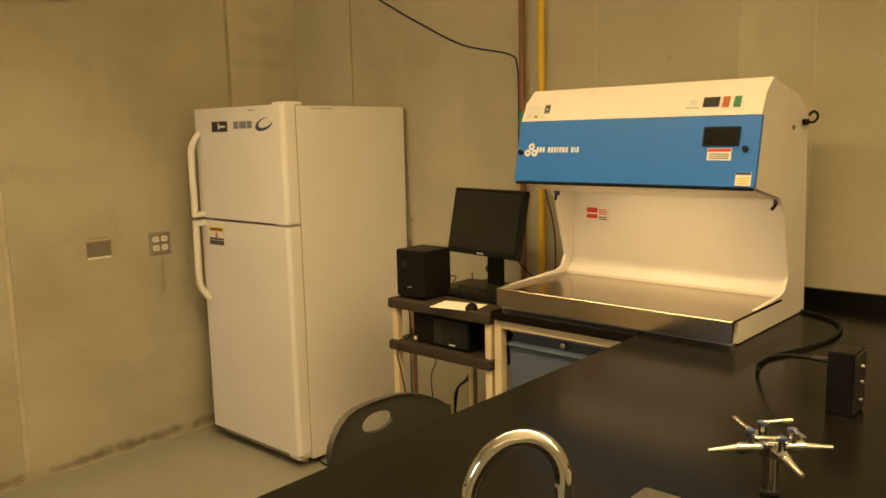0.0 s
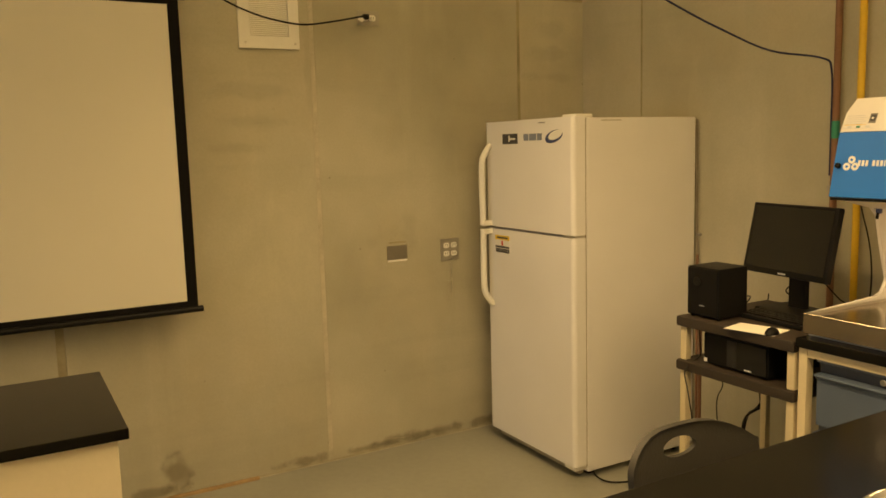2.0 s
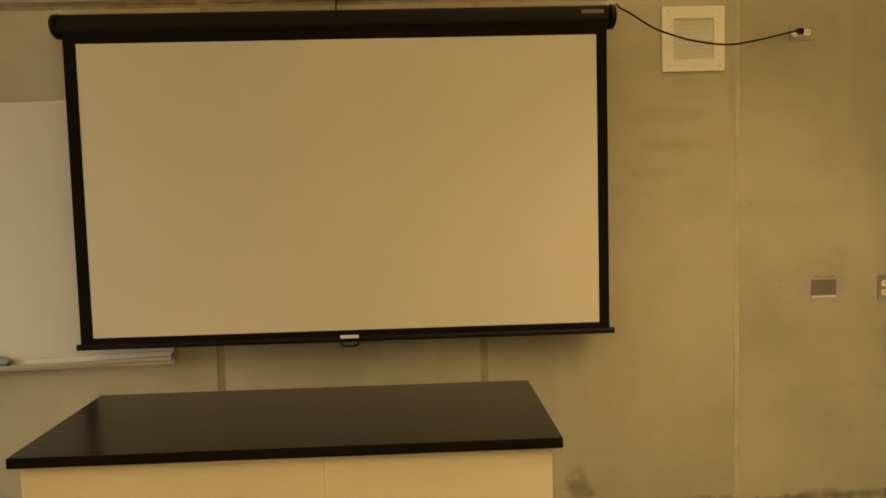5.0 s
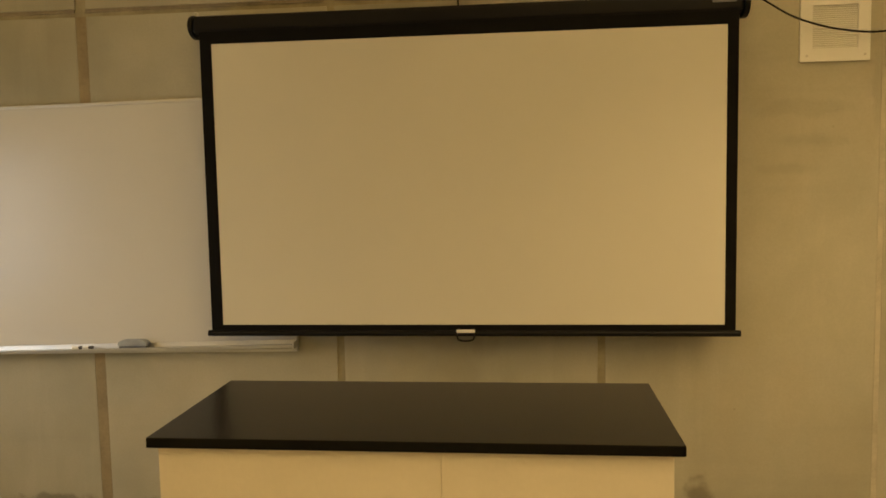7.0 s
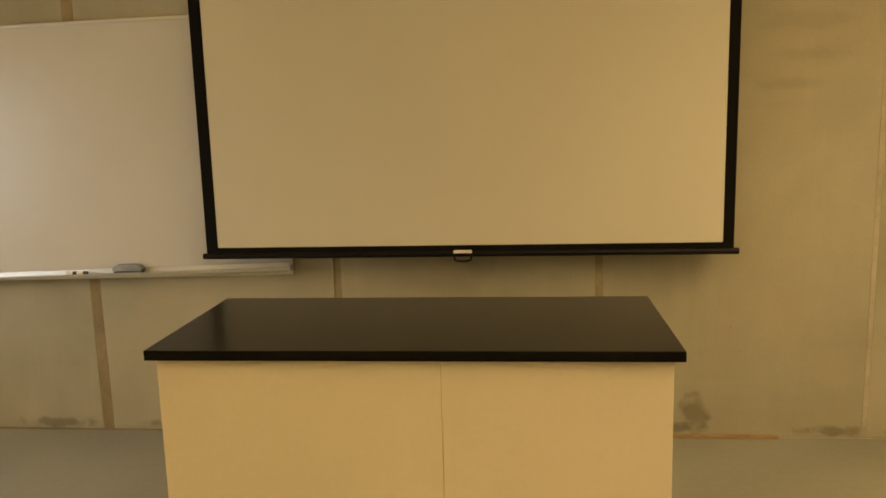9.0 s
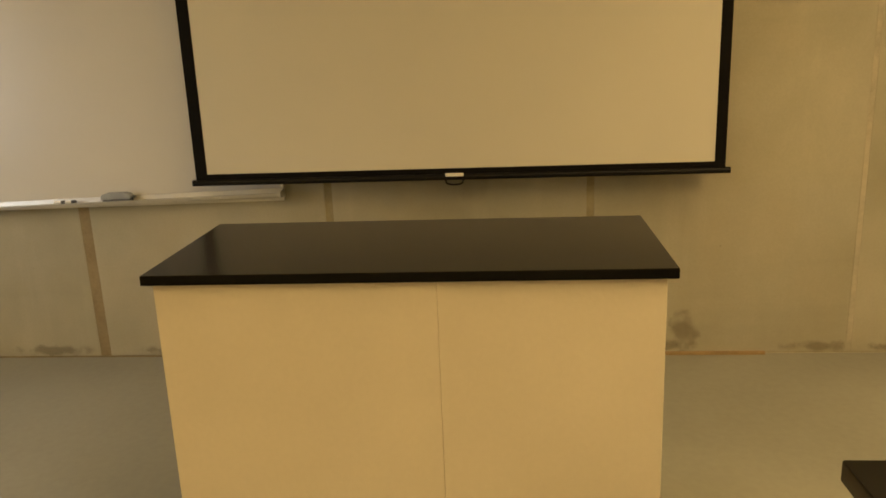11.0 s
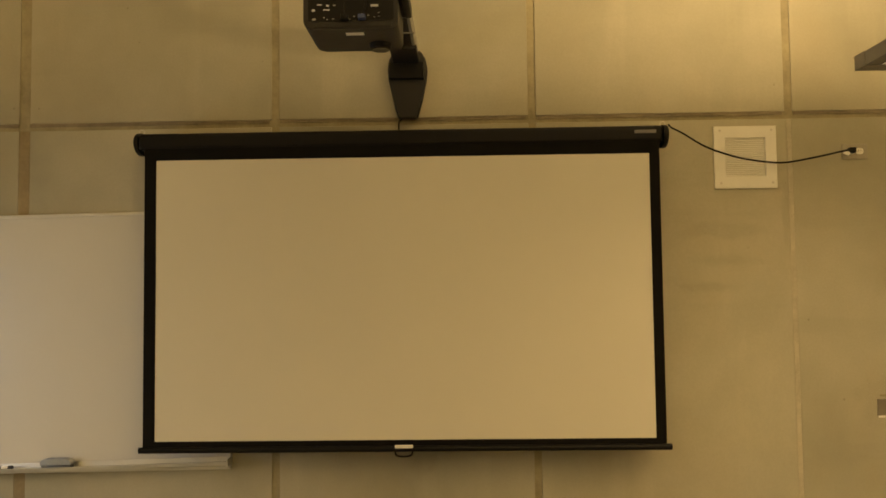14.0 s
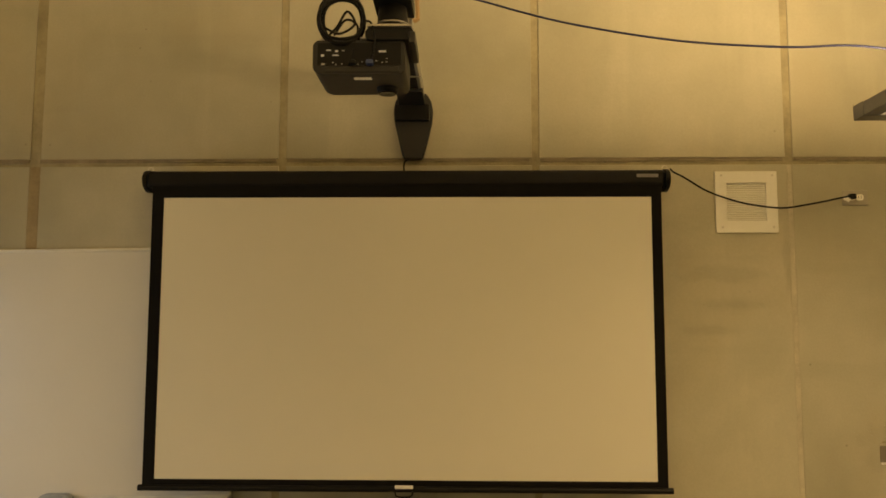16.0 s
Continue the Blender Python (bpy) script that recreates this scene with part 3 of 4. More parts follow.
part("cable", tube([(-2.73, 0.0, 2.87), (-2.698, 0.159, 2.813), (-2.621, 0.474, 2.692), (-2.529, 0.852, 2.588), (-2.447, 1.186, 2.533), (-2.375, 1.481, 2.50), (-2.24, 2.03, 2.31),
                    (-2.112, 2.555, 2.062), (-2.066, 2.744, 1.979), (-2.013, 2.961, 1.90), (-1.95, 3.19, 1.872), (-1.934, NY - 0.025, 1.82), (-1.933, NY - 0.018, 1.6), (-1.933, NY - 0.018, 1.4)], 0.004, 8, 6), M_BLUE_CABLE, ob)

# ---- pendant lamps ----
for x0, x1, y, down, lift in PENDANTS:
    p = thing("pendant_light", "long grey suspended lamp, lit above and below", "ceiling light", ((x0 + x1) / 2, y, LAMP_Z), group="pendant lights")
    for s in (-1, 1):
        part("side_rail", prism([(y + s * 0.10, LAMP_Z - 0.03), (y + s * 0.10, LAMP_Z + 0.017), (y + s * 0.045, LAMP_Z + 0.017), (y + s * 0.045, LAMP_Z - 0.03)], "x", x0, x1), M_FIXTURE, p)
    for a, b in ((x0 - 0.012, x0 + 0.06), (x1 - 0.06, x1 + 0.012)):
        part("end_plate", box(a, b, y - 0.103, y + 0.103, LAMP_Z - 0.033, LAMP_Z + 0.020, 0.003), M_FIXTURE, p)
    part("diffuser", box(x0 + 0.06, x1 - 0.06, y - 0.045, y + 0.045, LAMP_Z - 0.012, LAMP_Z + 0.010), M_DIFFUSER, p, "glowing warm white diffuser")
    for x in (x0 + 0.25, x1 - 0.25):
        part("wire", rod((x, y, LAMP_Z + 0.010), (x, y, TOP), 0.0025, n=6), M_STEEL, p)


# ---- refrigerator ----
fr = thing("refrigerator", "white two-door upright laboratory refrigerator on the floor", "refrigerator", (-3.06, 2.9, 0))
FX0, FX1, FY0, FY1 = -3.362, -2.650, 2.488, 3.245
part("cabinet", box(FX0 + 0.004, FX1, FY0 + 0.078, FY1, 0.03, 1.672, 0.006), M_WHITE_ENAMEL, fr)
part("gasket", box(FX0 + 0.006, FX1 - 0.005, FY0 + 0.07, FY0 + 0.078, 0.06, 1.668), M_GASKET, fr, "beige rubber door gasket")


def door_leaf(z0, z1):
    """A door with a rolled front edge."""
    prof = [(FX0, FY0 + 0.07), (FX1, FY0 + 0.07)]
    for k in range(7):
        a = radians(90 * k / 6)
        prof.append((FX1 - 0.022 + 0.022 * math.cos(a), FY0 + 0.022 - 0.022 * math.sin(a)))
    for k in range(7):
        a = radians(90 + 90 * k / 6)
        prof.append((FX0 + 0.02 + 0.02 * math.cos(a), FY0 + 0.02 - 0.02 * math.sin(a)))
    return prism(prof, "z", z0, z1, 0.0)


SPLIT = 1.143
up = part("freezer_door", door_leaf(SPLIT + 0.006, 1.678), M_WHITE_ENAMEL, fr)
low = part("fridge_door", door_leaf(0.065, SPLIT - 0.006), M_WHITE_ENAMEL, fr)
hx = FX0 + 0.035


def handle(parent, z0, z1, bow):
    """A bow handle; bow is the end where it curves in to the door."""
    zi, zo = (z1, z0) if bow == "top" else (z0, z1)
    s = 1 if bow == "top" else -1
    pts = [(hx + 0.012, FY0 + 0.002, zi), (hx + 0.006, FY0 - 0.02, zi - s * 0.03), (hx, FY0 - 0.042, zi - s * 0.075), (hx - 0.002, FY0 - 0.046, zi - s * 0.14),
           (hx - 0.002, FY0 - 0.046, (zi + zo) / 2), (hx - 0.002, FY0 - 0.044, zo + s * 0.03), (hx - 0.002, FY0 - 0.044, zo + s * 0.002)]
    bm = tube(pts, 0.0165, 12, 6)
    box(hx - 0.018, hx + 0.02, FY0 - 0.055, FY0 + 0.004, min(zo, zo + s * 0.028), max(zo, zo + s * 0.028), 0.005, bm=bm)
    part("handle", bm, M_WHITE_PLASTIC, parent, "moulded white bow handle")


handle(up, SPLIT + 0.008, 1.565, "top")
handle(low, 0.735, SPLIT - 0.008, "low")
part("hinge_cover", box(FX1 - 0.10, FX1 - 0.002, FY0 + 0.02, FY0 + 0.115, 1.674, 1.689, 0.005), M_WHITE_PLASTIC, fr)
part("middle_hinge", box(FX1 - 0.09, FX1 - 0.004, FY0 + 0.012, FY0 + 0.07, SPLIT - 0.005, SPLIT + 0.005, 0.002), M_STEEL, fr)
part("kick_grille", box(FX0 + 0.03, FX1 - 0.03, FY0 + 0.045, FY0 + 0.075, 0.016, 0.058, 0.004), M_GASKET, fr)
part("lower_hinge", box(FX1 - 0.09, FX1 - 0.01, FY0 + 0.01, FY0 + 0.09, 0.042, 0.06, 0.004), M_WHITE_PLASTIC, fr)
for x in (FX0 + 0.07, FX1 - 0.06):
    for y in (FY0 + 0.13, FY1 - 0.08):
        part("foot", rod((x, y, 0), (x, y, 0.03), 0.02, n=14), M_BLACK, fr)


def decal(parent, x0, x1, z0, z1, m, name="print_bar", lift=0.0):
    return part(name, box(x0, x1, FY0 - 0.0012 - lift, FY0, z0, z1), m, parent)


decal(up, -3.201, -3.072, 1.566, 1.615, M_INK, "badge")
decal(up, -3.148, -3.136, 1.577, 1.606, M_LABEL, "print_bar", 0.0006)
decal(up, -3.136, -3.09, 1.585, 1.594, M_LABEL, "print_bar", 0.0006)
# maker's mark: three slanting bars and a swoosh ring
for x, w in ((-3.02, 0.038), (-2.975, 0.056), (-2.912, 0.036)):
    bm = prism([(x, 1.579), (x + w, 1.579), (x + w, 1.611), (x, 1.611)], "y", FY0 - 0.0012, FY0)
    part("mark_bar", bm, M_MARK, up)
ring = [(-2.785 + 0.065 * math.cos(a), 1.594 + 0.028 * math.sin(a) + 0.012 * math.cos(a)) for a in [2 * math.pi * k / 28 for k in range(28)]]
part("mark_swoosh", prism(ring, "y", FY0 - 0.001, FY0), M_INK_BLUE, up)
ring = [(-2.772 + 0.052 * math.cos(a), 1.601 + 0.020 * math.sin(a) + 0.011 * math.cos(a)) for a in [2 * math.pi * k / 28 for k in range(28)]]
part("mark_swoosh", prism(ring, "y", FY0 - 0.0016, FY0), M_LABEL, up)
decal(up, -2.90, -2.85, 1.657, 1.661, M_GREY)
part("print_bar", box(FX1 - 0.0005, FX1 + 0.0012, FY0 + 0.16, FY0 + 0.28, 1.658, 1.6615), M_GASKET, fr)
lab = decal(low, -3.285, -3.152, 1.015, 1.108, M_LABEL, "warning_label")
part("print_bar", box(-3.283, -3.154, FY0 - 0.0018, FY0 - 0.0012, 1.083, 1.106), M_LABEL_YELLOW, lab)
part("print_bar", box(-3.268, -3.170, FY0 - 0.0024, FY0 - 0.0018, 1.090, 1.099), M_INK, lab)
part("print_bar", box(-3.226, -3.212, FY0 - 0.0018, FY0 - 0.0012, 1.053, 1.078), M_RED, lab)
for z in (1.042, 1.029, 1.018):
    part("print_bar", box(-3.281, -3.157, FY0 - 0.0018, FY0 - 0.0012, z, z + 0.010), M_INK, lab)


# ---- student bench (island) and north bench ----
isl = thing("student_bench", "long island laboratory bench with matt black resin top", "bench", (-0.26, 1.5, 0))
part("benchtop", box(-0.945, 0.42, 0.515, NY - 0.024, 0.882, 0.914, 0.004), M_RESIN, isl, "black resin worktop")
part("base_cabinet", box(-0.60, 0.40, 0.56, 2.45, 0.0, 0.882), M_CREAM, isl)
nb = thing("wall_bench", "black-topped laboratory bench standing along the wall", "bench", (-1.2, 2.85, 0))
part("benchtop", box(-1.512, -0.948, 2.483, NY - 0.024, 0.882, 0.914, 0.004), M_RESIN, nb, "black resin worktop")
part("front_rail", box(-1.478, -0.62, 2.50, 2.522, 0.852, 0.882, 0.002), M_CREAM_POST, nb)
for y in (2.498, 3.12):
    part("leg", box(-1.508, -1.478, y, y + 0.035, 0, 0.882, 0.002), M_CREAM_POST, nb)
part("backsplash", box(-1.50, 3.6, NY - 0.024, NY - 0.001, 0.9, 0.968, 0.003), M_RESIN, nb)
part("benchtop_run", box(0.424, 3.6, 2.461, NY - 0.024, 0.882, 0.914, 0.004), M_RESIN, nb)
part("base_panel", box(0.45, 3.58, 2.52, NY - 0.05, 0, 0.882), M_CREAM, nb)
cab = thing("drawer_cabinet", "steel-blue drawer cabinet beneath the wall bench", "cabinet", (-1.2, 2.8, 0))
part("body", box(-1.455, -0.64, 2.515, 3.15, 0.04, 0.85), M_BLUE_DARK, cab)
part("top_strip", box(-1.455, -0.64, 2.494, 2.514, 0.840, 0.851, 0.002), M_BLUE_STEEL, cab)
part("plinth", box(-1.42, -0.68, 2.56, 3.12, 0.0, 0.04), M_BLACK, cab)
for z0, z1 in ((0.632, 0.785), (0.44, 0.592), (0.25, 0.40), (0.07, 0.21)):
    d = part("drawer", box(-1.452, -0.645, 2.492, 2.514, z0, z1, 0.003), M_BLUE_STEEL, cab)
    part("pull_lip", prism([(2.492, z1), (2.478, z1 + 0.012), (2.480, z1 + 0.017), (2.512, z1 + 0.019), (2.512, z1)], "x", -1.452, -0.645), M_BLUE_STEEL, d)
    if z0 == 0.632:
        part("lock", rod((-1.235, 2.494, 0.823), (-1.235, 2.516, 0.823), 0.011, n=16, bev=0.002), M_CHROME, d, "round chrome lock")

cab.location.y += 0.022

# ---- ductless fume hood on the wall bench ----
hood = thing("fume_hood", "white bench fume hood with blue front panel", "fume hood", (-1.08, 2.8, 0.914))
HX0, HX1 = -1.520, -0.662
SIDE = [(3.10, 0.918), (3.062, 1.582), (3.03, 1.598), (2.96, 1.632), (2.755, 1.678), (2.702, 1.632), (2.672, 1.57), (2.628, 1.362), (2.835, 1.318), (2.872, 1.285), (2.90, 1.18), (2.938, 1.06), (2.932, 1.04), (2.912, 1.012), (2.88, 1.002), (2.55, 0.987), (2.55, 0.918)]
for a, b in ((HX0, HX0 + 0.012), (HX1 - 0.012, HX1)):
    part("side_panel", prism(SIDE, "x", a, b), M_WHITE_POWDER, hood)
ix0, ix1 = HX0 + 0.012, HX1 - 0.012
part("back_panel", prism([(3.06, 0.93), (3.05, 1.58), (3.0, 1.58), (2.985, 1.05), (2.972, 1.012), (2.945, 0.992), (2.945, 0.93)], "x", ix0, ix1), M_WHITE_POWDER, hood)
part("canopy", prism([(3.028, 1.592), (2.955, 1.628), (2.757, 1.674), (2.706, 1.630), (2.676, 1.57), (2.654, 1.46), (2.80, 1.34), (3.03, 1.33)], "x", ix0, ix1), M_WHITE_POWDER, hood)
part("canopy_floor", prism([(2.635, 1.356), (2.64, 1.364), (3.05, 1.328), (3.05, 1.318), (2.835, 1.312)], "x", ix0, ix1), M_WHITE_POWDER, hood)
# black strip standing in for the shade in the gap under the blue front
part("front_seal", box(HX0 + 0.004, HX1 - 0.004, 2.627, 2.637, 1.3515, 1.3595), M_BLACK, hood)
bp = part("blue_front", prism([(2.670, 1.570), (2.626, 1.362), (2.640, 1.360), (2.684, 1.566)], "x", HX0 - 0.002, HX1 + 0.002, 0.0015), M_BLUE_PANEL, hood, "glossy blue hinged front")
FRONT_U = Vector((0, 2.670 - 2.626, 1.570 - 1.362)).normalized()
FRONT_N = Vector((0, -FRONT_U.z, FRONT_U.y))


def on_front(x0, x1, s0, s1, m, name, parent, lift=0.0012, up=FRONT_U, nrm=FRONT_N, base=Vector((0, 2.626, 1.362))):
    """A thin plate on the sloping front, s metres up the slope."""
    bm = bmesh.new()
    vs = []
    for h in (0.0002, lift):
        for x, s in ((x0, s0), (x1, s0), (x1, s1), (x0, s1)):
            vs.append(bm.verts.new(base + Vector((x, 0, 0)) + up * s + nrm * h))
    for f in ((0, 1, 2, 3), (4, 5, 6, 7), (0, 1, 5, 4), (1, 2, 6, 5), (2, 3, 7, 6), (3, 0, 4, 7)):
        bm.faces.new([vs[i] for i in f])
    return part(name, bm, m, parent)


on_front(-0.828, -0.718, 0.122, 0.178, M_BLACK, "display_frame", bp, 0.006)
on_front(-0.821, -0.725, 0.128, 0.172, M_BLACK_GLOSS, "display", bp, 0.0075)
wl = on_front(-0.812, -0.738, 0.078, 0.114, M_LABEL, "caution_label", bp)
on_front(-0.811, -0.739, 0.104, 0.113, M_RED, "print_bar", wl, 0.0018)
for k in range(3):
    on_front(-0.805, -0.745, 0.083 + k * 0.006, 0.0855 + k * 0.006, M_INK, "print_bar", wl, 0.0018)
wl = on_front(-0.718, -0.672, 0.004, 0.044, M_LABEL, "data_label", bp)
on_front(-0.717, -0.673, 0.036, 0.0435, M_INK_BLUE, "print_bar", wl, 0.0018)
for k in range(3):
    on_front(-0.712, -0.678, 0.008 + k * 0.008, 0.012 + k * 0.008, M_LABEL_YELLOW, "print_bar", wl, 0.0018)
for x, s in ((-1.503, 0.102), (-0.697, 0.112)):
    c = Vector((x, 2.626, 1.362)) + FRONT_U * s
    part("knob", rod(c, c + FRONT_N * 0.012, 0.0088, n=16, bev=0.002), M_BLACK, bp)
# maker's mark: three rings and a row of bars
for dx, ds in ((0, 0.022), (-0.0145, 0.0), (0.0145, 0.0)):
    c = Vector((-1.461 + dx, 2.626, 1.362)) + FRONT_U * (0.100 + ds)
    part("mark", rod(c, c + FRONT_N * 0.001, 0.0125, n=18), M_LABEL, bp)
    part("mark", rod(c + FRONT_N * 0.001, c + FRONT_N * 0.0016, 0.0045, n=12), M_BLUE_PANEL, bp)
rnd = random.Random(5)
x = -1.438
for word in (3, 7, 3):
    for k in range(word):
        w = 0.0082 if rnd.random() > 0.2 else 0.004
        on_front(x, x + w, 0.102, 0.1205, M_LABEL, "mark_bar", bp)
        x += w + 0.0046
    x += 0.010
# white upper slope: labels, meter and rocker switches
UP_U = Vector((0, 2.702 - 2.672, 1.632 - 1.57)).normalized()
UP_N = Vector((0, -UP_U.z, UP_U.y))
UB = Vector((0, 2.674, 1.572))


def on_top(x0, x1, s0, s1, m, name, parent=hood, lift=0.0012):
    return on_front(x0, x1, s0, s1, m, name, parent, lift, UP_U, UP_N, UB)


part("top_strip", prism([(2.6715, 1.571), (2.7015, 1.633), (2.7545, 1.679), (2.758, 1.673), (2.707, 1.629), (2.678, 1.569)], "x", HX0, HX1), M_WHITE_POWDER, hood)
lb = on_top(-1.518, -1.405, 0.006, 0.062, M_LABEL, "data_label")
on_top(-1.516, -1.41, 0.009, 0.0105, M_SILVER_INK, "print_bar", lb, 0.002)
on_top(-1.433, -1.409, 0.026, 0.060, M_GREY, "print_bar", lb, 0.002)
on_top(-1.429, -1.413, 0.034, 0.054, M_INK, "print_bar", lb, 0.0026)
on_top(-1.425, -1.418, 0.040, 0.046, M_LABEL, "print_bar", lb, 0.0032)
for k in range(5):
    on_top(-1.512, -1.45 + 0.008 * (k % 2), 0.025 + k * 0.007, 0.027 + k * 0.007, M_SILVER_INK, "print_bar", lb, 0.002)
on_top(-1.512, -1.440, 0.021, 0.023, M_YELLOW, "print_bar", lb, 0.002)
for x in (-1.50, -1.47, -1.438):
    on_top(x, x + 0.014, 0.011, 0.018, M_GREEN if x == -1.47 else M_SILVER_INK, "print_bar", lb, 0.002)
lb = on_top(-0.905, -0.855, 0.022, 0.056, M_LABEL, "data_label")
on_top(-0.892, -0.868, 0.034, 0.052, M_SILVER_INK, "print_bar", lb, 0.002)
on_top(-0.902, -0.858, 0.024, 0.027, M_GREY, "print_bar", lb, 0.002)
on_top(-0.847, -0.797, 0.026, 0.058, M_BLACK_GLOSS, "meter", hood, 0.004)
on_top(-0.786, -0.766, 0.024, 0.058, M_ORANGE, "rocker_switch", hood, 0.005)
on_top(-0.752, -0.732, 0.024, 0.058, M_GREEN_SW, "rocker_switch", hood, 0.005)
for x in (-0.83, -0.783, -0.748):
    on_top(x, x + 0.016, 0.012, 0.015, M_SILVER_INK, "print_bar", hood, 0.001)

# lined inside: label, latches, stainless tray
lb = part("danger_label", box(-1.443, -1.349, 2.981, 2.992, 1.191, 1.240), M_LABEL, hood)
part("print_bar", box(-1.441, -1.393, 2.980, 2.981, 1.221, 1.240), M_RED, lb)
part("print_bar", box(-1.441, -1.393, 2.980, 2.981, 1.199, 1.215), M_RED, lb)
for z in (1.195, 1.203):
    part("print_bar", box(-1.388, -1.352, 2.980, 2.981, z, z + 0.004), M_INK, lb)
for z in (1.215, 1.223, 1.231):
    part("print_bar", box(-1.388, -1.352, 2.980, 2.981, z, z + 0.004), M_RED, lb)
for x, s in ((ix0, 1), (ix1, -1)):
    part("latch", box(min(x, x + s * 0.016), max(x, x + s * 0.016), 2.856, 2.874, 1.292, 1.312, 0.004), M_INK_BLUE, hood)
    part("latch", rod((x + s * 0.006, 2.862, 1.296), (x + s * 0.014, 2.845, 1.278), 0.005, n=10), M_BLACK, hood)
tray = part("steel_tray", box(HX0 + 0.014, HX1 - 0.014, 2.502, 2.948, 0.945, 0.982), M_TRAY, hood, "stainless spill tray")
part("tray_lip", box(HX0 + 0.016, HX1 + 0.004, 2.496, 2.504, 0.929, 0.989), M_TRAY, tray, smooth=False)
for z in (0.9285, 0.990):
    part("rolled_edge", rod((HX0 + 0.015, 2.4985, z), (HX1 + 0.005, 2.4985, z), 0.0022, n=10), M_TRAY, tray)
part("tray_rim", box(HX0 + 0.016, HX0 + 0.022, 2.506, 2.93, 0.982, 0.992, 0.001), M_STEEL, tray)
part("tray_rim", box(HX1 - 0.016, HX1 + 0.0012, 2.505, 2.89, 0.984, 0.9925, 0.001), M_TRAY, tray)
part("base_skirt", box(HX0 + 0.012, HX1 - 0.012, 2.53, 3.05, 0.914, 0.944), M_WHITE_POWDER, hood)
# cord hook on the flank
part("screw", rod((HX1, 2.93, 1.53), (HX1 + 0.004, 2.93, 1.53), 0.008, n=12), M_GREY, hood)
part("cord_hook", tube([(HX1 + 0.008, 3.035, 1.545), (HX1 + 0.026, 3.038, 1.546), (HX1 + 0.036, 3.04, 1.558), (HX1 + 0.033, 3.042, 1.574), (HX1 + 0.02, 3.042, 1.578), (HX1 + 0.010, 3.04, 1.566)], 0.0042, 8, 6), M_BLACK, hood)
part("hook_plate", box(HX1, HX1 + 0.010, 3.005, 3.05, 1.536, 1.556, 0.003), M_BLACK, hood)
# the hood stands slightly askew on the bench
hood.matrix_world = Matrix.Translation((HX1, 2.5, 0)) @ Matrix.Rotation(radians(-1.0), 4, "Z") @ Matrix.Translation((-HX1, -2.5, 0)) @ AT[hood]

# ---- cart with the computer ----
cart = thing("utility_cart", "brown plastic shelf cart with cream posts", "cart", (-1.75, 2.65, 0))
CX0, CX1, CY0, CY1 = -2.032, -1.516, 2.484, 3.0
for z0, z1 in ((0.858, 0.898), (0.688, 0.728), (0.12, 0.16)):
    bm = box(CX0, CX1, CY0, CY1, z0, z1, 0.008)
    part("shelf", bm, M_BROWN, cart)
for x, y, z1 in ((CX0 + 0.012, CY0 + 0.012, 0.858), (CX1 - 0.035, CY0 + 0.012, 0.858), (CX0 + 0.012, CY1 - 0.04, 0.858), (CX1 - 0.035, CY1 - 0.04, 0.858)):
    for a, b in ((0.03, 0.12), (0.16, 0.688), (0.728, z1)):
        part("post", box(x, x + 0.03, y, y + 0.03, a, b, 0.005), M_CREAM_POST, cart)
    part("castor", rod((x + 0.004, y + 0.015, 0.025), (x + 0.026, y + 0.015, 0.025), 0.025, n=16, bev=0.004), M_BLACK, cart)

sub = thing("loudspeaker", "black box loudspeaker with a round port", "loudspeaker", (-1.955, 2.65, 0.898))
part("cabinet", box(-2.008, -1.858, 2.521, 2.672, 0.906, 1.090, 0.004), M_BLACK, sub)
part("front_baffle", box(-2.004, -1.862, 2.515, 2.521, 0.91, 1.086, 0.003), M_BLACK, sub)
part("port", rod((-1.955, 2.511, 1.035), (-1.955, 2.516, 1.035), 0.019, n=20, bev=0.002), M_BLACK_GLOSS, sub)
part("maker_bar", box(-1.945, -1.923, 2.5138, 2.515, 0.945, 0.9475), M_SILVER_INK, sub)
for x in (-1.995, -1.872):
    for y in (2.535, 2.655):
        part("foot", rod((x, y, 0.898), (x, y, 0.907), 0.008, n=10), M_BLACK, sub)

mon = thing("computer_monitor", "black flat computer monitor on a stand, switched off", "monitor", pose(-1.815, 2.86, 0.898, 0, 0, -8))
tl = pose(0, 0, 0.272, -12, 0, 0)
part("housing", turned(box(-0.205, 0.205, -0.02, 0.008, -0.137, 0.137, 0.005), tl), M_BLACK, mon, local=True)
part("display", turned(box(-0.19, 0.19, -0.0215, -0.0203, -0.115, 0.125), tl), M_BLACK_GLOSS, mon, "dark glass screen", local=True)
part("maker_bar", turned(box(-0.018, 0.018, -0.0215, -0.0203, -0.131, -0.125), tl), M_SILVER_INK, mon, local=True)
part("neck", box(-0.04, 0.04, 0.028, 0.055, 0.01, 0.25, 0.006), M_BLACK, mon, local=True)
part("foot", box(-0.11, 0.11, -0.07, 0.10, 0.0, 0.014, 0.006), M_BLACK, mon, local=True)

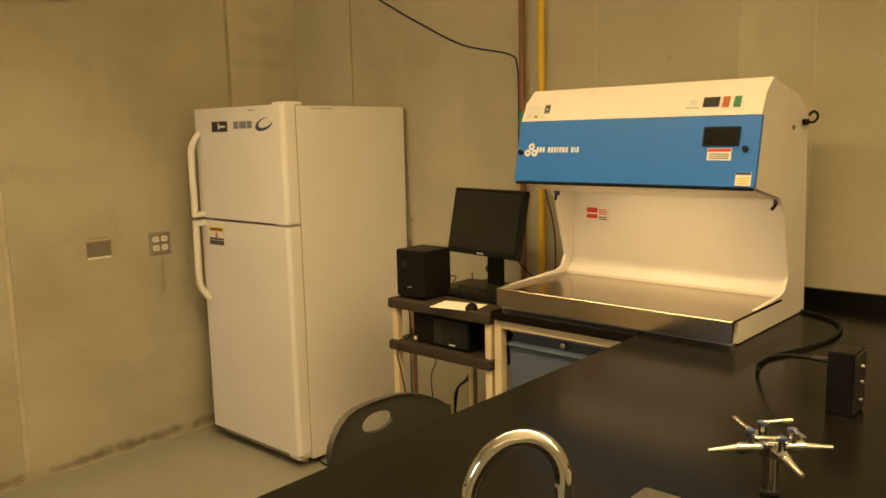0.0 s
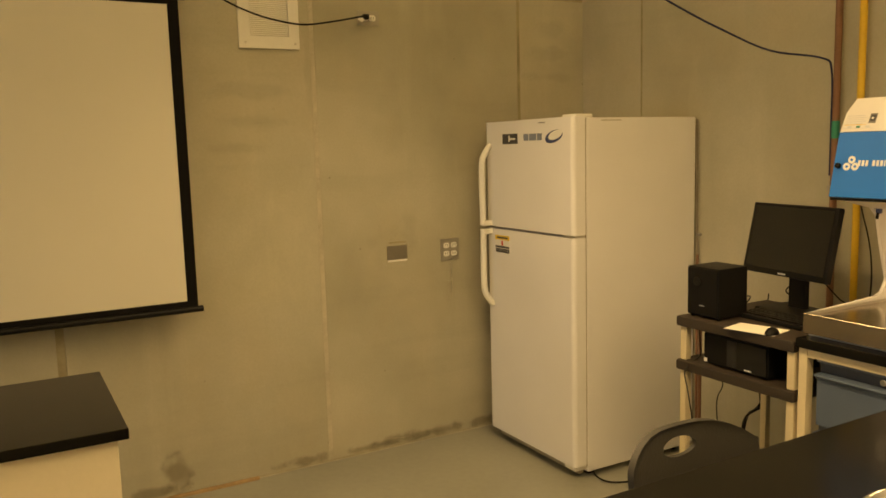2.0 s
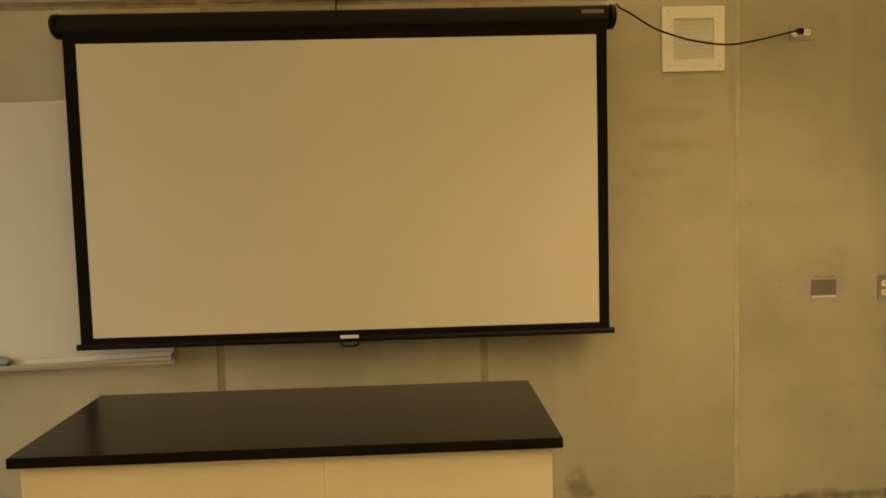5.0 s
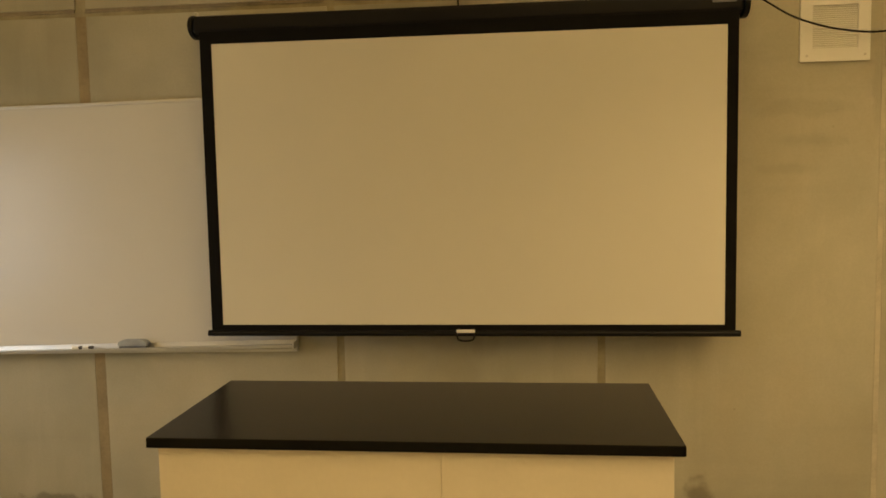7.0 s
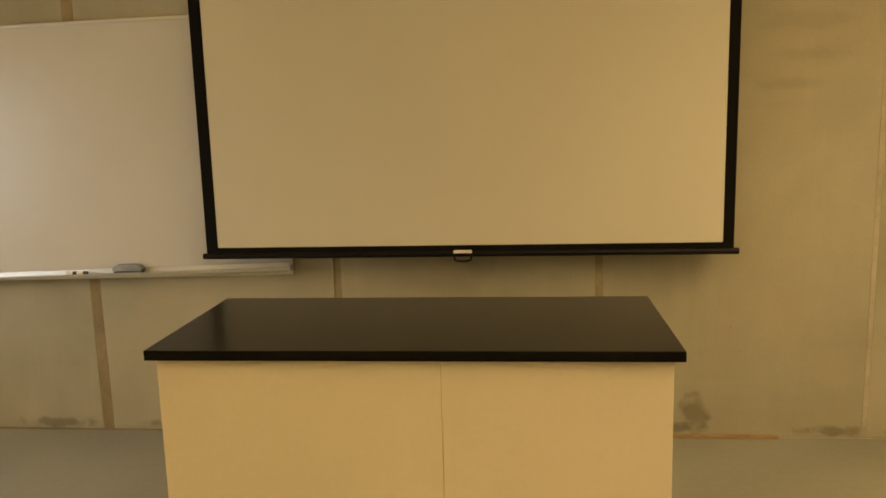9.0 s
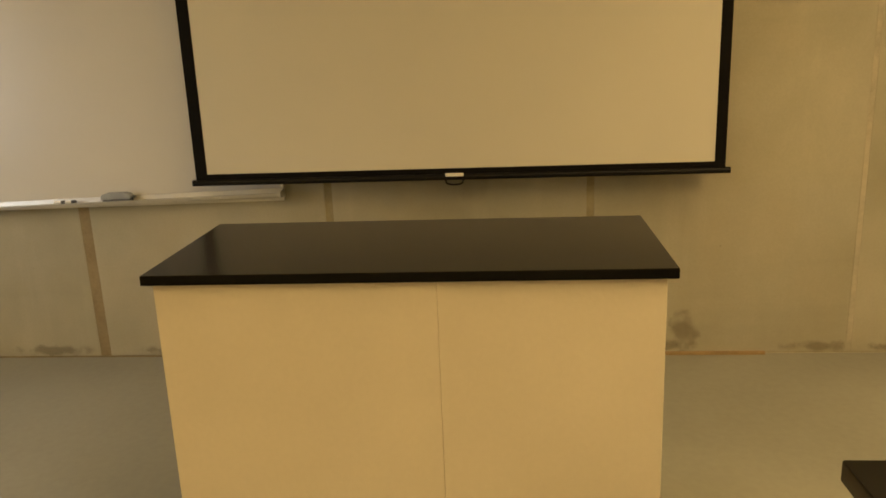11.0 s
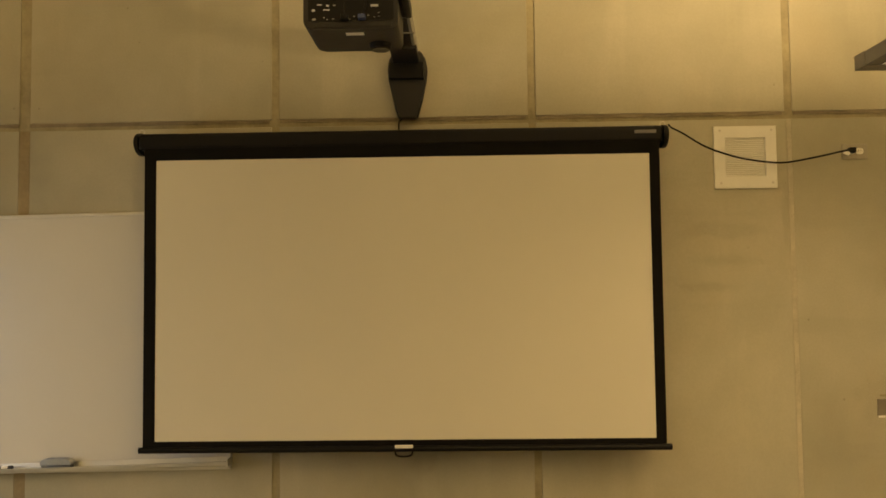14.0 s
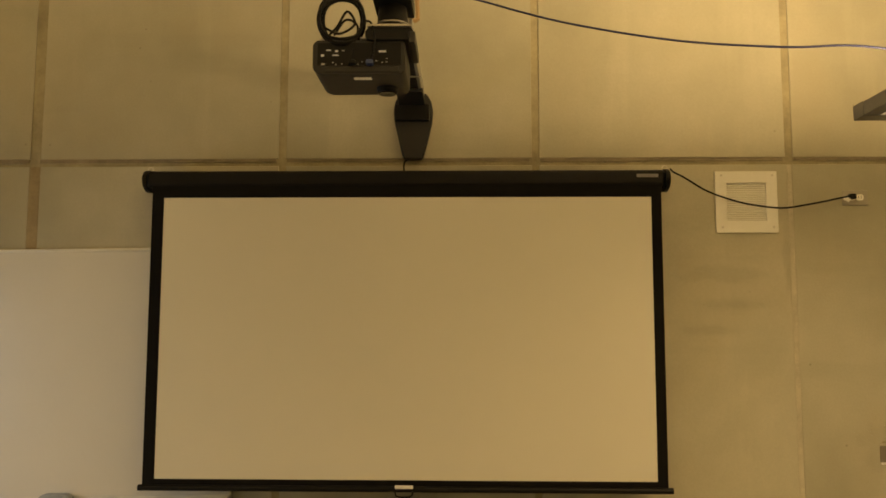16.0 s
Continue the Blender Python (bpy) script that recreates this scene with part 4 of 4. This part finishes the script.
kb = thing("keyboard", "black computer keyboard lying on the cart", "keyboard", pose(-1.74, 2.70, 0.898, 0, 0, -4))
part("case", box(-0.15, 0.15, -0.065, 0.065, 0.0, 0.016, 0.004), M_BLACK, kb, local=True)
for r in range(5):
    for c in range(14):
        x, y = -0.137 + c * 0.0203, -0.048 + r * 0.0225
        part("key", box(x, x + 0.0165, y, y + 0.018, 0.016, 0.0215, 0.0015, 1), M_BLACK, kb, local=True, smooth=False)
ms = thing("computer_mouse", "small black mouse on a paper sheet", "mouse", pose(-1.625, 2.515, 0.8995, 0, 0, 20))
bm = bmesh.new()
bmesh.ops.create_uvsphere(bm, u_segments=18, v_segments=10, radius=1)
bmesh.ops.transform(bm, verts=bm.verts, matrix=Matrix.Diagonal((0.022, 0.036, 0.022, 1)))
for v in bm.verts:
    v.co.z = max(v.co.z, 0)
part("shell", bm, M_BLACK, ms, local=True)
part("wheel", rod((-0.003, 0.020, 0.016), (0.003, 0.020, 0.016), 0.005, n=12), M_GREY, ms, local=True)
ob = part("paper_sheet", turned(box(-0.09, 0.09, -0.06, 0.06, 0.0, 0.0012), pose(-1.70, 2.53, 0.8982, 0, 0, 12)), M_PAPER)
tagged(ob, "sheet of white paper lying on the cart", "paper")

pc = thing("desktop_computer", "black desktop computer on the cart's middle shelf", "computer", (-1.8, 2.6, 0.728))
part("case", box(-1.925, -1.64, 2.52, 2.80, 0.734, 0.846, 0.004), M_BLACK, pc)
part("drive_bay", box(-1.815, -1.775, 2.515, 2.52, 0.742, 0.838, 0.002), M_PROJ, pc)
part("badge", box(-1.735, -1.705, 2.511, 2.513, 0.744, 0.750, 0.0005), M_SILVER_INK, pc)
part("front_panel", box(-1.77, -1.645, 2.513, 2.52, 0.74, 0.84, 0.002), M_BLACK_GLOSS, pc)
part("asset_tag", box(-1.922, -1.908, 2.518, 2.5205, 0.738, 0.752), M_LABEL, pc)
for x in (-1.90, -1.67):
    part("foot", box(x - 0.015, x + 0.015, 2.55, 2.78, 0.728, 0.735), M_BLACK, pc)
# cables behind and below the cart
CABS = [
    [(-1.87, 2.95, 1.06), (-1.915, 2.97, 1.03), (-1.89, 2.97, 0.99), (-1.925, 2.98, 0.95), (-1.88, 2.99, 0.91), (-1.93, 3.02, 0.87), (-2.05, 3.05, 0.8), (-2.05, 3.05, 0.5), (-2.1, 3.06, 0.02)],
    [(-1.76, 2.94, 1.04), (-1.73, 2.97, 0.99), (-1.70, 2.99, 0.95), (-1.66, 3.02, 0.90), (-1.62, 3.04, 0.7), (-1.7, 3.06, 0.35), (-1.9, 3.05, 0.02)],
    [(-1.90, 3.0, 0.74), (-1.95, 3.02, 0.64), (-2.0, 3.02, 0.55), (-2.03, 3.0, 0.45), (-2.12, 3.0, 0.37), (-2.18, 3.05, 0.25), (-2.2, 3.08, 0.02)],
    [(-2.03, 2.8, 0.93), (-2.08, 2.96, 0.9), (-2.26, 3.02, 0.75), (-2.29, 3.0, 0.58), (-2.25, 3.0, 0.48), (-2.30, 3.02, 0.36), (-2.28, 3.05, 0.02)],
    [(-1.78, 3.2, 1.34), (-1.755, 3.2, 1.25), (-1.72, 3.19, 1.15), (-1.70, 3.18, 1.05), (-1.69, 3.16, 0.93), (-1.7, 3.12, 0.6), (-1.72, 3.1, 0.3), (-1.8, 3.08, 0.02)],
    [(-1.84, 3.0, 0.76), (-1.93, 3.03, 0.66), (-1.99, 3.03, 0.57), (-2.06, 3.0, 0.43), (-2.14, 3.02, 0.34), (-2.22, 3.08, 0.02)],
    [(-2.10, 3.10, 0.90), (-2.13, 3.12, 0.70), (-2.10, 3.12, 0.58), (-2.15, 3.12, 0.45), (-2.12, 3.13, 0.25), (-2.14, 3.12, 0.02)],
    [(-1.975, 2.55, 0.855), (-1.97, 2.55, 0.78), (-1.972, 2.55, 0.74), (-1.968, 2.47, 0.70), (-1.962, 2.478, 0.62), (-1.958, 2.50, 0.5), (-1.95, 2.52, 0.3), (-1.96, 2.52, 0.02)],
]
for k, pts in enumerate(CABS):
    ob = part("loose_cable", tube(pts, 0.0055 if k in (2, 5) else 0.0028, 7, 6), M_BLACK)
    tagged(ob, "loose black cable hanging behind the cart", "cable", "cables behind the cart")
p = thing("conduit", "thin brown conduit clipped beside the refrigerator, a thin dark line above", "pipe", (-2.628, 3.248, 0))
part("tube", rod((-2.628, 3.248, 0.02), (-2.634, 3.248, 1.0), 0.006, n=12), M_RUST, p)
# a thinner dark line carries on up to the refrigerator's top
part("tube", tube([(-2.634, 3.248, 1.0), (-2.640, 3.248, 1.36), (-2.647, 3.248, 1.66)], 0.003, 8, 5), M_JOINT_DARK, p)
for z in (0.4, 1.1):
    part("clip", box(-2.645, -2.618, 3.246, NY, z - 0.006, z + 0.006, 0.002), M_GREY_METAL, p)
p = thing("conduit", "thin brown steel conduit rising behind the cart", "pipe", (-2.40, 3.02, 0))
part("tube", rod((-2.40, 3.02, 0.0), (-2.40, 3.02, 0.86), 0.008, n=12), M_RUST, p)
part("elbow", tube([(-2.40, 3.02, 0.855), (-2.40, 3.05, 0.90), (-2.40, 3.15, 0.915), (-2.40, NY, 0.915)], 0.008, 12, 6), M_RUST, p)
ob = part("floor_cable", tube([(-2.71, 2.64, 0.006), (-2.648, 2.61, 0.006), (-2.587, 2.603, 0.006), (-2.537, 2.634, 0.006), (-2.487, 2.753, 0.006), (-2.44, 2.87, 0.006), (-2.3, 3.0, 0.006), (-2.1, 3.09, 0.006)], 0.0042, 7, 6), M_BLACK)
tagged(ob, "black cable lying on the floor", "cable")

# ---- chair tucked under the bench ----
chair = thing("plastic_chair", "tall charcoal plastic laboratory chair with an oval hand hole", "chair", (-0.822, 1.528, 0))


def chair_back():
    """A dished back with an oval hole: rings from the hole outwards to the edge."""
    bm = bmesh.new()
    n, rings = 40, 6
    cz = 0.73
    front, rear = [], []
    for layer, off in ((front, 0.0), (rear, -0.014)):
        for r in range(rings + 1):
            f = r / rings
            row = []
            for k in range(n):
                a = 2 * math.pi * k / n
                c, s = math.cos(a), math.sin(a)
                hy, hz = 0.062 * c, 0.027 * s
                q = (abs(c) ** 4.2 + abs(s) ** 4.2) ** (-1 / 4.2)
                oy = 0.236 * c * q
                oz = (0.060 if s > 0 else 0.40) * s * q
                if s > 0:
                    oz -= 0.04 * (max(abs(oy) / 0.236 - 0.35, 0) / 0.65) ** 1.6
                y, z = hy + (oy - hy) * f, cz + hz + (oz - hz) * f
                x = -0.235 - 0.072 * (1 - (y / 0.25) ** 2) + off - 0.16 * max(z - 0.5, 0) ** 1.1 + (0.008 * f ** 6 if off == 0 else 0)
                row.append(bm.verts.new((x, y, z)))
            layer.append(row)
    for layer in (front, rear):
        for a, b in zip(layer, layer[1:]):
            for k in range(n):
                bm.faces.new((a[k], a[(k + 1) % n], b[(k + 1) % n], b[k]))
    for a, b in ((front[0], rear[0]), (front[-1], rear[-1])):
        for k in range(n):
            bm.faces.new((a[k], a[(k + 1) % n], b[(k + 1) % n], b[k]))
    return bm


RAISED = Matrix.Translation((0, 0, 0.304)) @ Matrix.Scale(0.8, 4)
part("backrest", turned(chair_back(), RAISED), M_CHAIR, chair, local=True)
part("seat", box(-0.21, 0.16, -0.19, 0.19, 0.646, 0.666, 0.009, 3), M_CHAIR, chair, local=True)
for x, y in ((-0.19, -0.165), (-0.19, 0.165), (0.13, -0.165), (0.13, 0.165)):
    part("leg", rod((x, y, 0.65), (x * 1.15, y * 1.15, 0.0), 0.011, n=12), M_CHROME, chair, local=True)

# ---- on the student bench ----
fc = thing("gooseneck_faucet", "chrome gooseneck laboratory faucet on the bench", "faucet", (-0.233, 0.965, 0.914))
FB = Vector((-0.232, 0.971, 0))
FT = Vector((-0.308, 0.917, 0))
FM, FH = (FB + FT) / 2, (FB - FT) / 2
pts = [FB + Vector((0, 0, z)) for z in (0.93, 1.05, 1.174)]
for k in range(1, 12):
    a = math.pi * k / 11
    pts.append(FM + FH * (math.cos(a) + 0.2 * math.sin(a)) + Vector((0, 0, 1.174 + 0.062 * math.sin(a))))
pts.append(FT + Vector((0, 0, 1.145)))
part("spout", tube(pts, 0.0092, 16, 5), M_CHROME, fc)
part("base", rod(FB + Vector((0, 0, 0.914)), FB + Vector((0, 0, 0.95)), 0.026, 0.018, 20, bev=0.003), M_CHROME, fc)
part("serrated_tip", rod(FT + Vector((0, 0, 1.147)), FT + Vector((0, 0, 1.105)), 0.0085, 0.006, 14), M_CHROME, fc)

gt = thing("gas_turret", "chrome four-way gas turret with blue-tipped levers", "gas turret", (-0.262, 1.665, 0.914))
GX, GY, GZ = -0.262, 1.660, 0.996
part("column", rod((GX, GY, 0.92), (GX, GY, GZ - 0.012), 0.013, n=20), M_CHROME, gt)
# flange coloured dark in place of chrome mirroring the black benchtop
part("flange", rod((GX, GY, 0.914), (GX, GY, 0.922), 0.016, 0.015, 24, bev=0.002), M_PROJ, gt)
part("manifold", rod((GX, GY, GZ - 0.014), (GX, GY, GZ + 0.014), 0.020, n=20, bev=0.004), M_CHROME, gt)
for a, turn in ((43, -52), (133, 36), (221, 142), (315, -131)):
    d = Vector((math.cos(radians(a)), math.sin(radians(a)), 0))
    o = Vector((GX, GY, GZ))
    v = part("valve", rod(o + d * 0.015, o + d * 0.058, 0.0095, n=14, bev=0.002), M_CHROME, gt)
    part("nozzle", rod(o + d * 0.056, o + d * 0.106 + Vector((0, 0, -0.004)), 0.0068, 0.0036, 12), M_STEEL, v, "serrated steel hose nozzle")
    part("stem", rod(o + d * 0.036, o + d * 0.036 + Vector((0, 0, 0.026)), 0.0065, n=12), M_CHROME, v)
    part("index_disc", rod(o + d * 0.036 + Vector((0, 0, 0.026)), o + d * 0.036 + Vector((0, 0, 0.033)), 0.0085, n=14, bev=0.002), M_INK_BLUE, v, "blue plastic index disc")
    e = Vector((math.cos(radians(turn)), math.sin(radians(turn)), 0.10))
    part("lever", rod(o + d * 0.036 + Vector((0, 0, 0.03)), o + d * 0.036 + Vector((0, 0, 0.03)) + e * 0.05, 0.0034, 0.0046, 10, bev=0.001), M_CHROME, v)

ped = thing("socket_pedestal", "grey metal socket pedestal on the bench", "outlet box", (-0.26, 1.32, 0.914))
part("housing", box(-0.355, -0.21, 1.25, 1.388, 0.914, 1.0, 0.006), M_PEDESTAL, ped)
part("cover_plate", box(-0.359, -0.355, 1.27, 1.366, 0.925, 0.99, 0.001), M_PLATE, ped)

dev = thing("power_supply", "small black power supply box on the bench", "power supply", (-0.27, 2.17, 0.914))
part("case", box(-0.306, -0.252, 2.124, 2.208, 0.914, 1.053, 0.004), M_BLACK, dev)
part("side_plate", box(-0.252, -0.247, 2.128, 2.204, 0.92, 1.048, 0.001), M_PROJ, dev)
for z in (0.945, 0.985, 1.02):
    part("terminal", rod((-0.247, 2.165, z), (-0.241, 2.165, z), 0.004, n=10), M_STEEL, dev)
part("plug", rod((-0.306, 2.17, 1.02), (-0.35, 2.172, 1.018), 0.009, 0.006, 12), M_PROJ, dev)
part("cord", tube([(-0.347, 2.174, 1.018), (-0.379, 2.20, 1.009), (-0.43, 2.22, 0.998), (-0.476, 2.26, 0.975), (-0.525, 2.33, 0.932), (-0.538, 2.37, 0.920), (-0.53, 2.345, 0.9195), (-0.52, 2.32, 0.9195)], 0.0046, 8, 7), M_BLACK, dev)
part("cord", tube([(-0.54, 2.385, 0.921), (-0.543, 2.457, 0.921), (-0.514, 2.548, 0.921), (-0.475, 2.70, 0.921), (-0.468, 2.79, 0.921), (-0.482, 2.904, 0.921), (-0.538, 3.0, 0.921), (-0.648, 3.07, 0.921)], 0.0056, 8, 7), M_BLACK, dev)

# ---- projector on its wall arm ----
pj = thing("short_throw_projector", "dark grey projector hung from a wall arm", "projector", (-2.52, -0.25, 2.43))
PX0, PX1, PY0, PY1, PZ0, PZ1 = -2.64, -2.40, -0.400, -0.088, 2.434, 2.552
prof = [(PY1, PZ1 - 0.014), (PY1 - 0.014, PZ1), (PY0 + 0.014, PZ1), (PY0, PZ1 - 0.014)]
prof += [(PY0 + 0.034 - 0.034 * math.cos(k * math.pi / 10), PZ0 + 0.030 - 0.030 * math.sin(k * math.pi / 10)) for k in range(6)]
prof += [(PY1 - 0.020 + 0.020 * math.sin(k * math.pi / 10), PZ0 + 0.020 - 0.020 * math.cos(k * math.pi / 10)) for k in range(6)]
part("body", prism(prof, "x", PX0, PX1, 0.006), M_PROJ, pj)
part("lower_band", prism([(PX1, PZ0 + 0.004), (PX1 + 0.003, PZ0 + 0.008), (PX1 + 0.003, PZ0 + 0.022), (PX1, PZ0 + 0.026)], "y", PY0 + 0.036, PY1 - 0.022), M_PROJ, pj)
face = part("connector_panel", box(PX1, PX1 + 0.002, PY0 + 0.018, PY1 - 0.014, PZ0 + 0.03, PZ1 - 0.012), M_BLACK, pj)
for y, z, w, h, m in ((-0.345, 2.515, 0.022, 0.006, M_LABEL), (-0.318, 2.512, 0.012, 0.012, M_LABEL), (-0.296, 2.513, 0.014, 0.006, M_GREY_METAL), (-0.322, 2.498, 0.03, 0.007, M_LABEL),
                      (-0.165, 2.510, 0.034, 0.013, M_LABEL), (-0.365, 2.497, 0.014, 0.014, M_LABEL), (-0.363, 2.467, 0.016, 0.012, M_GREY_METAL), (-0.33, 2.472, 0.008, 0.006, M_SILVER_INK),
                      (-0.32, 2.466, 0.006, 0.006, M_SILVER_INK), (-0.30, 2.468, 0.008, 0.006, M_SILVER_INK), (-0.262, 2.466, 0.007, 0.005, M_SILVER_INK), (-0.246, 2.466, 0.007, 0.005, M_SILVER_INK),
                      (-0.232, 2.475, 0.008, 0.006, M_SILVER_INK), (-0.205, 2.485, 0.006, 0.005, M_SILVER_INK), (-0.185, 2.478, 0.009, 0.006, M_SILVER_INK), (-0.165, 2.472, 0.007, 0.006, M_SILVER_INK), (-0.15, 2.486, 0.01, 0.003, M_SILVER_INK), (-0.15, 2.474, 0.01, 0.003, M_SILVER_INK)):
    w, h = w * 0.72, h * 0.5
    part("connector", box(PX1 + 0.002, PX1 + 0.004, y - w / 2, y + w / 2, z - h / 2, z + h / 2), M_SILVER_INK if m == M_LABEL else M_GREY_METAL, face, smooth=False)
for y in (-0.262, -0.205):
    part("cable_plug", box(PX1 + 0.002, PX1 + 0.03, y - 0.012, y + 0.012, 2.46, 2.475, 0.003), M_INK_BLUE if y > -0.25 else M_BLACK, face)
part("lens_ring", rod((-2.565, -0.163, PZ0 + 0.002), (-2.565, -0.163, PZ0 - 0.018), 0.040, 0.036, 28, bev=0.003), M_BLACK, pj)
part("lens", rod((-2.565, -0.163, PZ0 - 0.017), (-2.565, -0.163, PZ0 - 0.021), 0.030, n=24), M_BLACK_GLOSS, pj)
part("under_label", box(-2.46, -2.435, -0.265, -0.205, PZ0 - 0.0016, PZ0 - 0.0002), M_LABEL, pj)
arm = thing("projector_wall_mount", "grey steel wall arm carrying the projector", "projector mount", (WX, -0.13, 2.36))
part("wall_plate", prism([(-0.19, 2.69), (-0.214, 2.65), (-0.222, 2.60), (-0.216, 2.55), (-0.196, 2.46), (-0.178, 2.385), (-0.17, 2.372), (-0.088, 2.372), (-0.08, 2.385), (-0.062, 2.46), (-0.042, 2.55), (-0.036, 2.60), (-0.044, 2.65), (-0.068, 2.69)], "x", WX, WX + 0.05, 0.012), M_PROJ, arm, "tapered dark plastic wall cover")
part("boom", box(WX + 0.05, -2.62, -0.150, -0.092, 2.642, 2.70, 0.003), M_PROJ, arm)
# the rail on the lit side is coloured paler than its twin
part("boom_rail", box(WX + 0.05, -2.60, -0.0915, -0.078, 2.634, 2.706, 0.002), M_GREY_METAL, arm, "side rail in paler metal on the lit side")
part("boom_rail", box(WX + 0.05, -2.66, -0.166, -0.1505, 2.636, 2.69, 0.002), M_PROJ, arm)
part("boom_cover", box(WX + 0.05, -3.22, -0.192, -0.072, 2.62, 2.641, 0.006), M_PROJ, arm)
for x in (-3.05, -2.86):
    part("cable_tie", box(x - 0.004, x + 0.004, -0.1535, -0.070, 2.630, 2.636, 0.001), M_GREY_METAL, arm)
part("carriage", prism(rounded(-0.222, -0.060, 2.547, 2.588, 0.016), "x", -2.62, -2.385, 0.004), M_BLACK, arm)
part("carriage_plate", box(-2.635, -2.374, -0.214, -0.066, 2.5885, 2.597, 0.002), M_PLATE, arm, "bright steel carriage plate")
part("clamp", box(-2.60, -2.38, -0.078, -0.054, 2.535, 2.575, 0.006), M_PROJ, arm)
part("swivel", rod((-2.5, -0.14, 2.598), (-2.5, -0.14, 2.70), 0.060, 0.048, 28), M_BLACK, arm)
part("swivel_ring", rod((-2.5, -0.14, 2.606), (-2.5, -0.14, 2.614), 0.072, n=32, bev=0.002), M_PLATE, arm)
part("swivel_ring", rod((-2.5, -0.14, 2.632), (-2.5, -0.14, 2.637), 0.062, n=32, bev=0.001), M_GREY_METAL, arm)
part("boom_root", box(WX + 0.05, WX + 0.085, -0.213, -0.052, 2.55, 2.628, 0.006), M_BLACK, arm)
part("spider_plate", box(-2.62, -2.395, -0.24, -0.062, 2.5535, 2.5605, 0.002), M_GREY_METAL, arm)
for x, y in ((-2.60, -0.36), (-2.45, -0.36), (-2.60, -0.13), (-2.45, -0.13)):
    part("mount_leg", rod((x, y, PZ1 - 0.002), (x, y, 2.570), 0.009, n=12), M_GREY_METAL, arm)
part("cross_bar", box(-2.615, -2.44, -0.385, -0.225, 2.562, 2.572, 0.002), M_GREY_METAL, arm)
part("top_box", box(-2.60, -2.36, -0.205, -0.07, 2.703, 2.76, 0.006), M_BLACK, arm)
coil = thing("coiled_cable", "coil of black video cable hung on the mount", "cable coil", (-2.43, -0.30, 2.58))
rnd = random.Random(3)
for k in range(6):
    ry, rz = 0.074 + rnd.uniform(-0.008, 0.006), 0.084 + rnd.uniform(-0.01, 0.008)
    cy, cz = -0.305 + rnd.uniform(-0.008, 0.008), 2.622 + rnd.uniform(-0.008, 0.008)
    pts = [(-2.43 + k * 0.008 + 0.01 * math.sin(3 * a), cy + ry * math.cos(a), cz + rz * math.sin(a)) for a in [2 * math.pi * q / 14 for q in range(15)]]
    part("loop", tube(pts, 0.005, 7, 4), M_BLACK, coil)
part("tail", tube([(-2.41, -0.33, 2.57), (-2.40, -0.29, 2.62), (-2.41, -0.25, 2.60), (-2.40, -0.262, 2.52), (-2.395, -0.262, 2.47)], 0.004, 7, 6), M_BLACK, coil)
part("tail", tube([(-2.42, -0.36, 2.60), (-2.405, -0.31, 2.575), (-2.41, -0.26, 2.61), (-2.40, -0.285, 2.65), (-2.41, -0.32, 2.60), (-2.405, -0.35, 2.565)], 0.0042, 7, 6), M_BLACK, coil)
part("tail", tube([(-2.43, -0.24, 2.63), (-2.38, -0.20, 2.60), (-2.385, -0.19, 2.53), (-2.39, -0.205, 2.47)], 0.004, 7, 6), M_BLACK, coil)
ob = part("hanging_wire", tube([(WX + 0.02, -0.135, 2.385), (WX + 0.03, -0.17, 2.36), (WX + 0.03, -0.17, 2.30)], 0.004, 7, 6), M_BLACK)
tagged(ob, "short black cord below the projector mount", "cord")
ob = part("wall_conduit", tube([(WX + 0.09, -0.12, TOP), (WX + 0.09, -0.118, 3.3), (WX + 0.09, -0.108, 3.06), (WX + 0.09, -0.112, 3.028), (WX + 0.09, -0.14, 3.025)], 0.010, 10, 6), M_CONDUIT)
tagged(ob, "thin brown conduit hanging down the wall", "conduit")
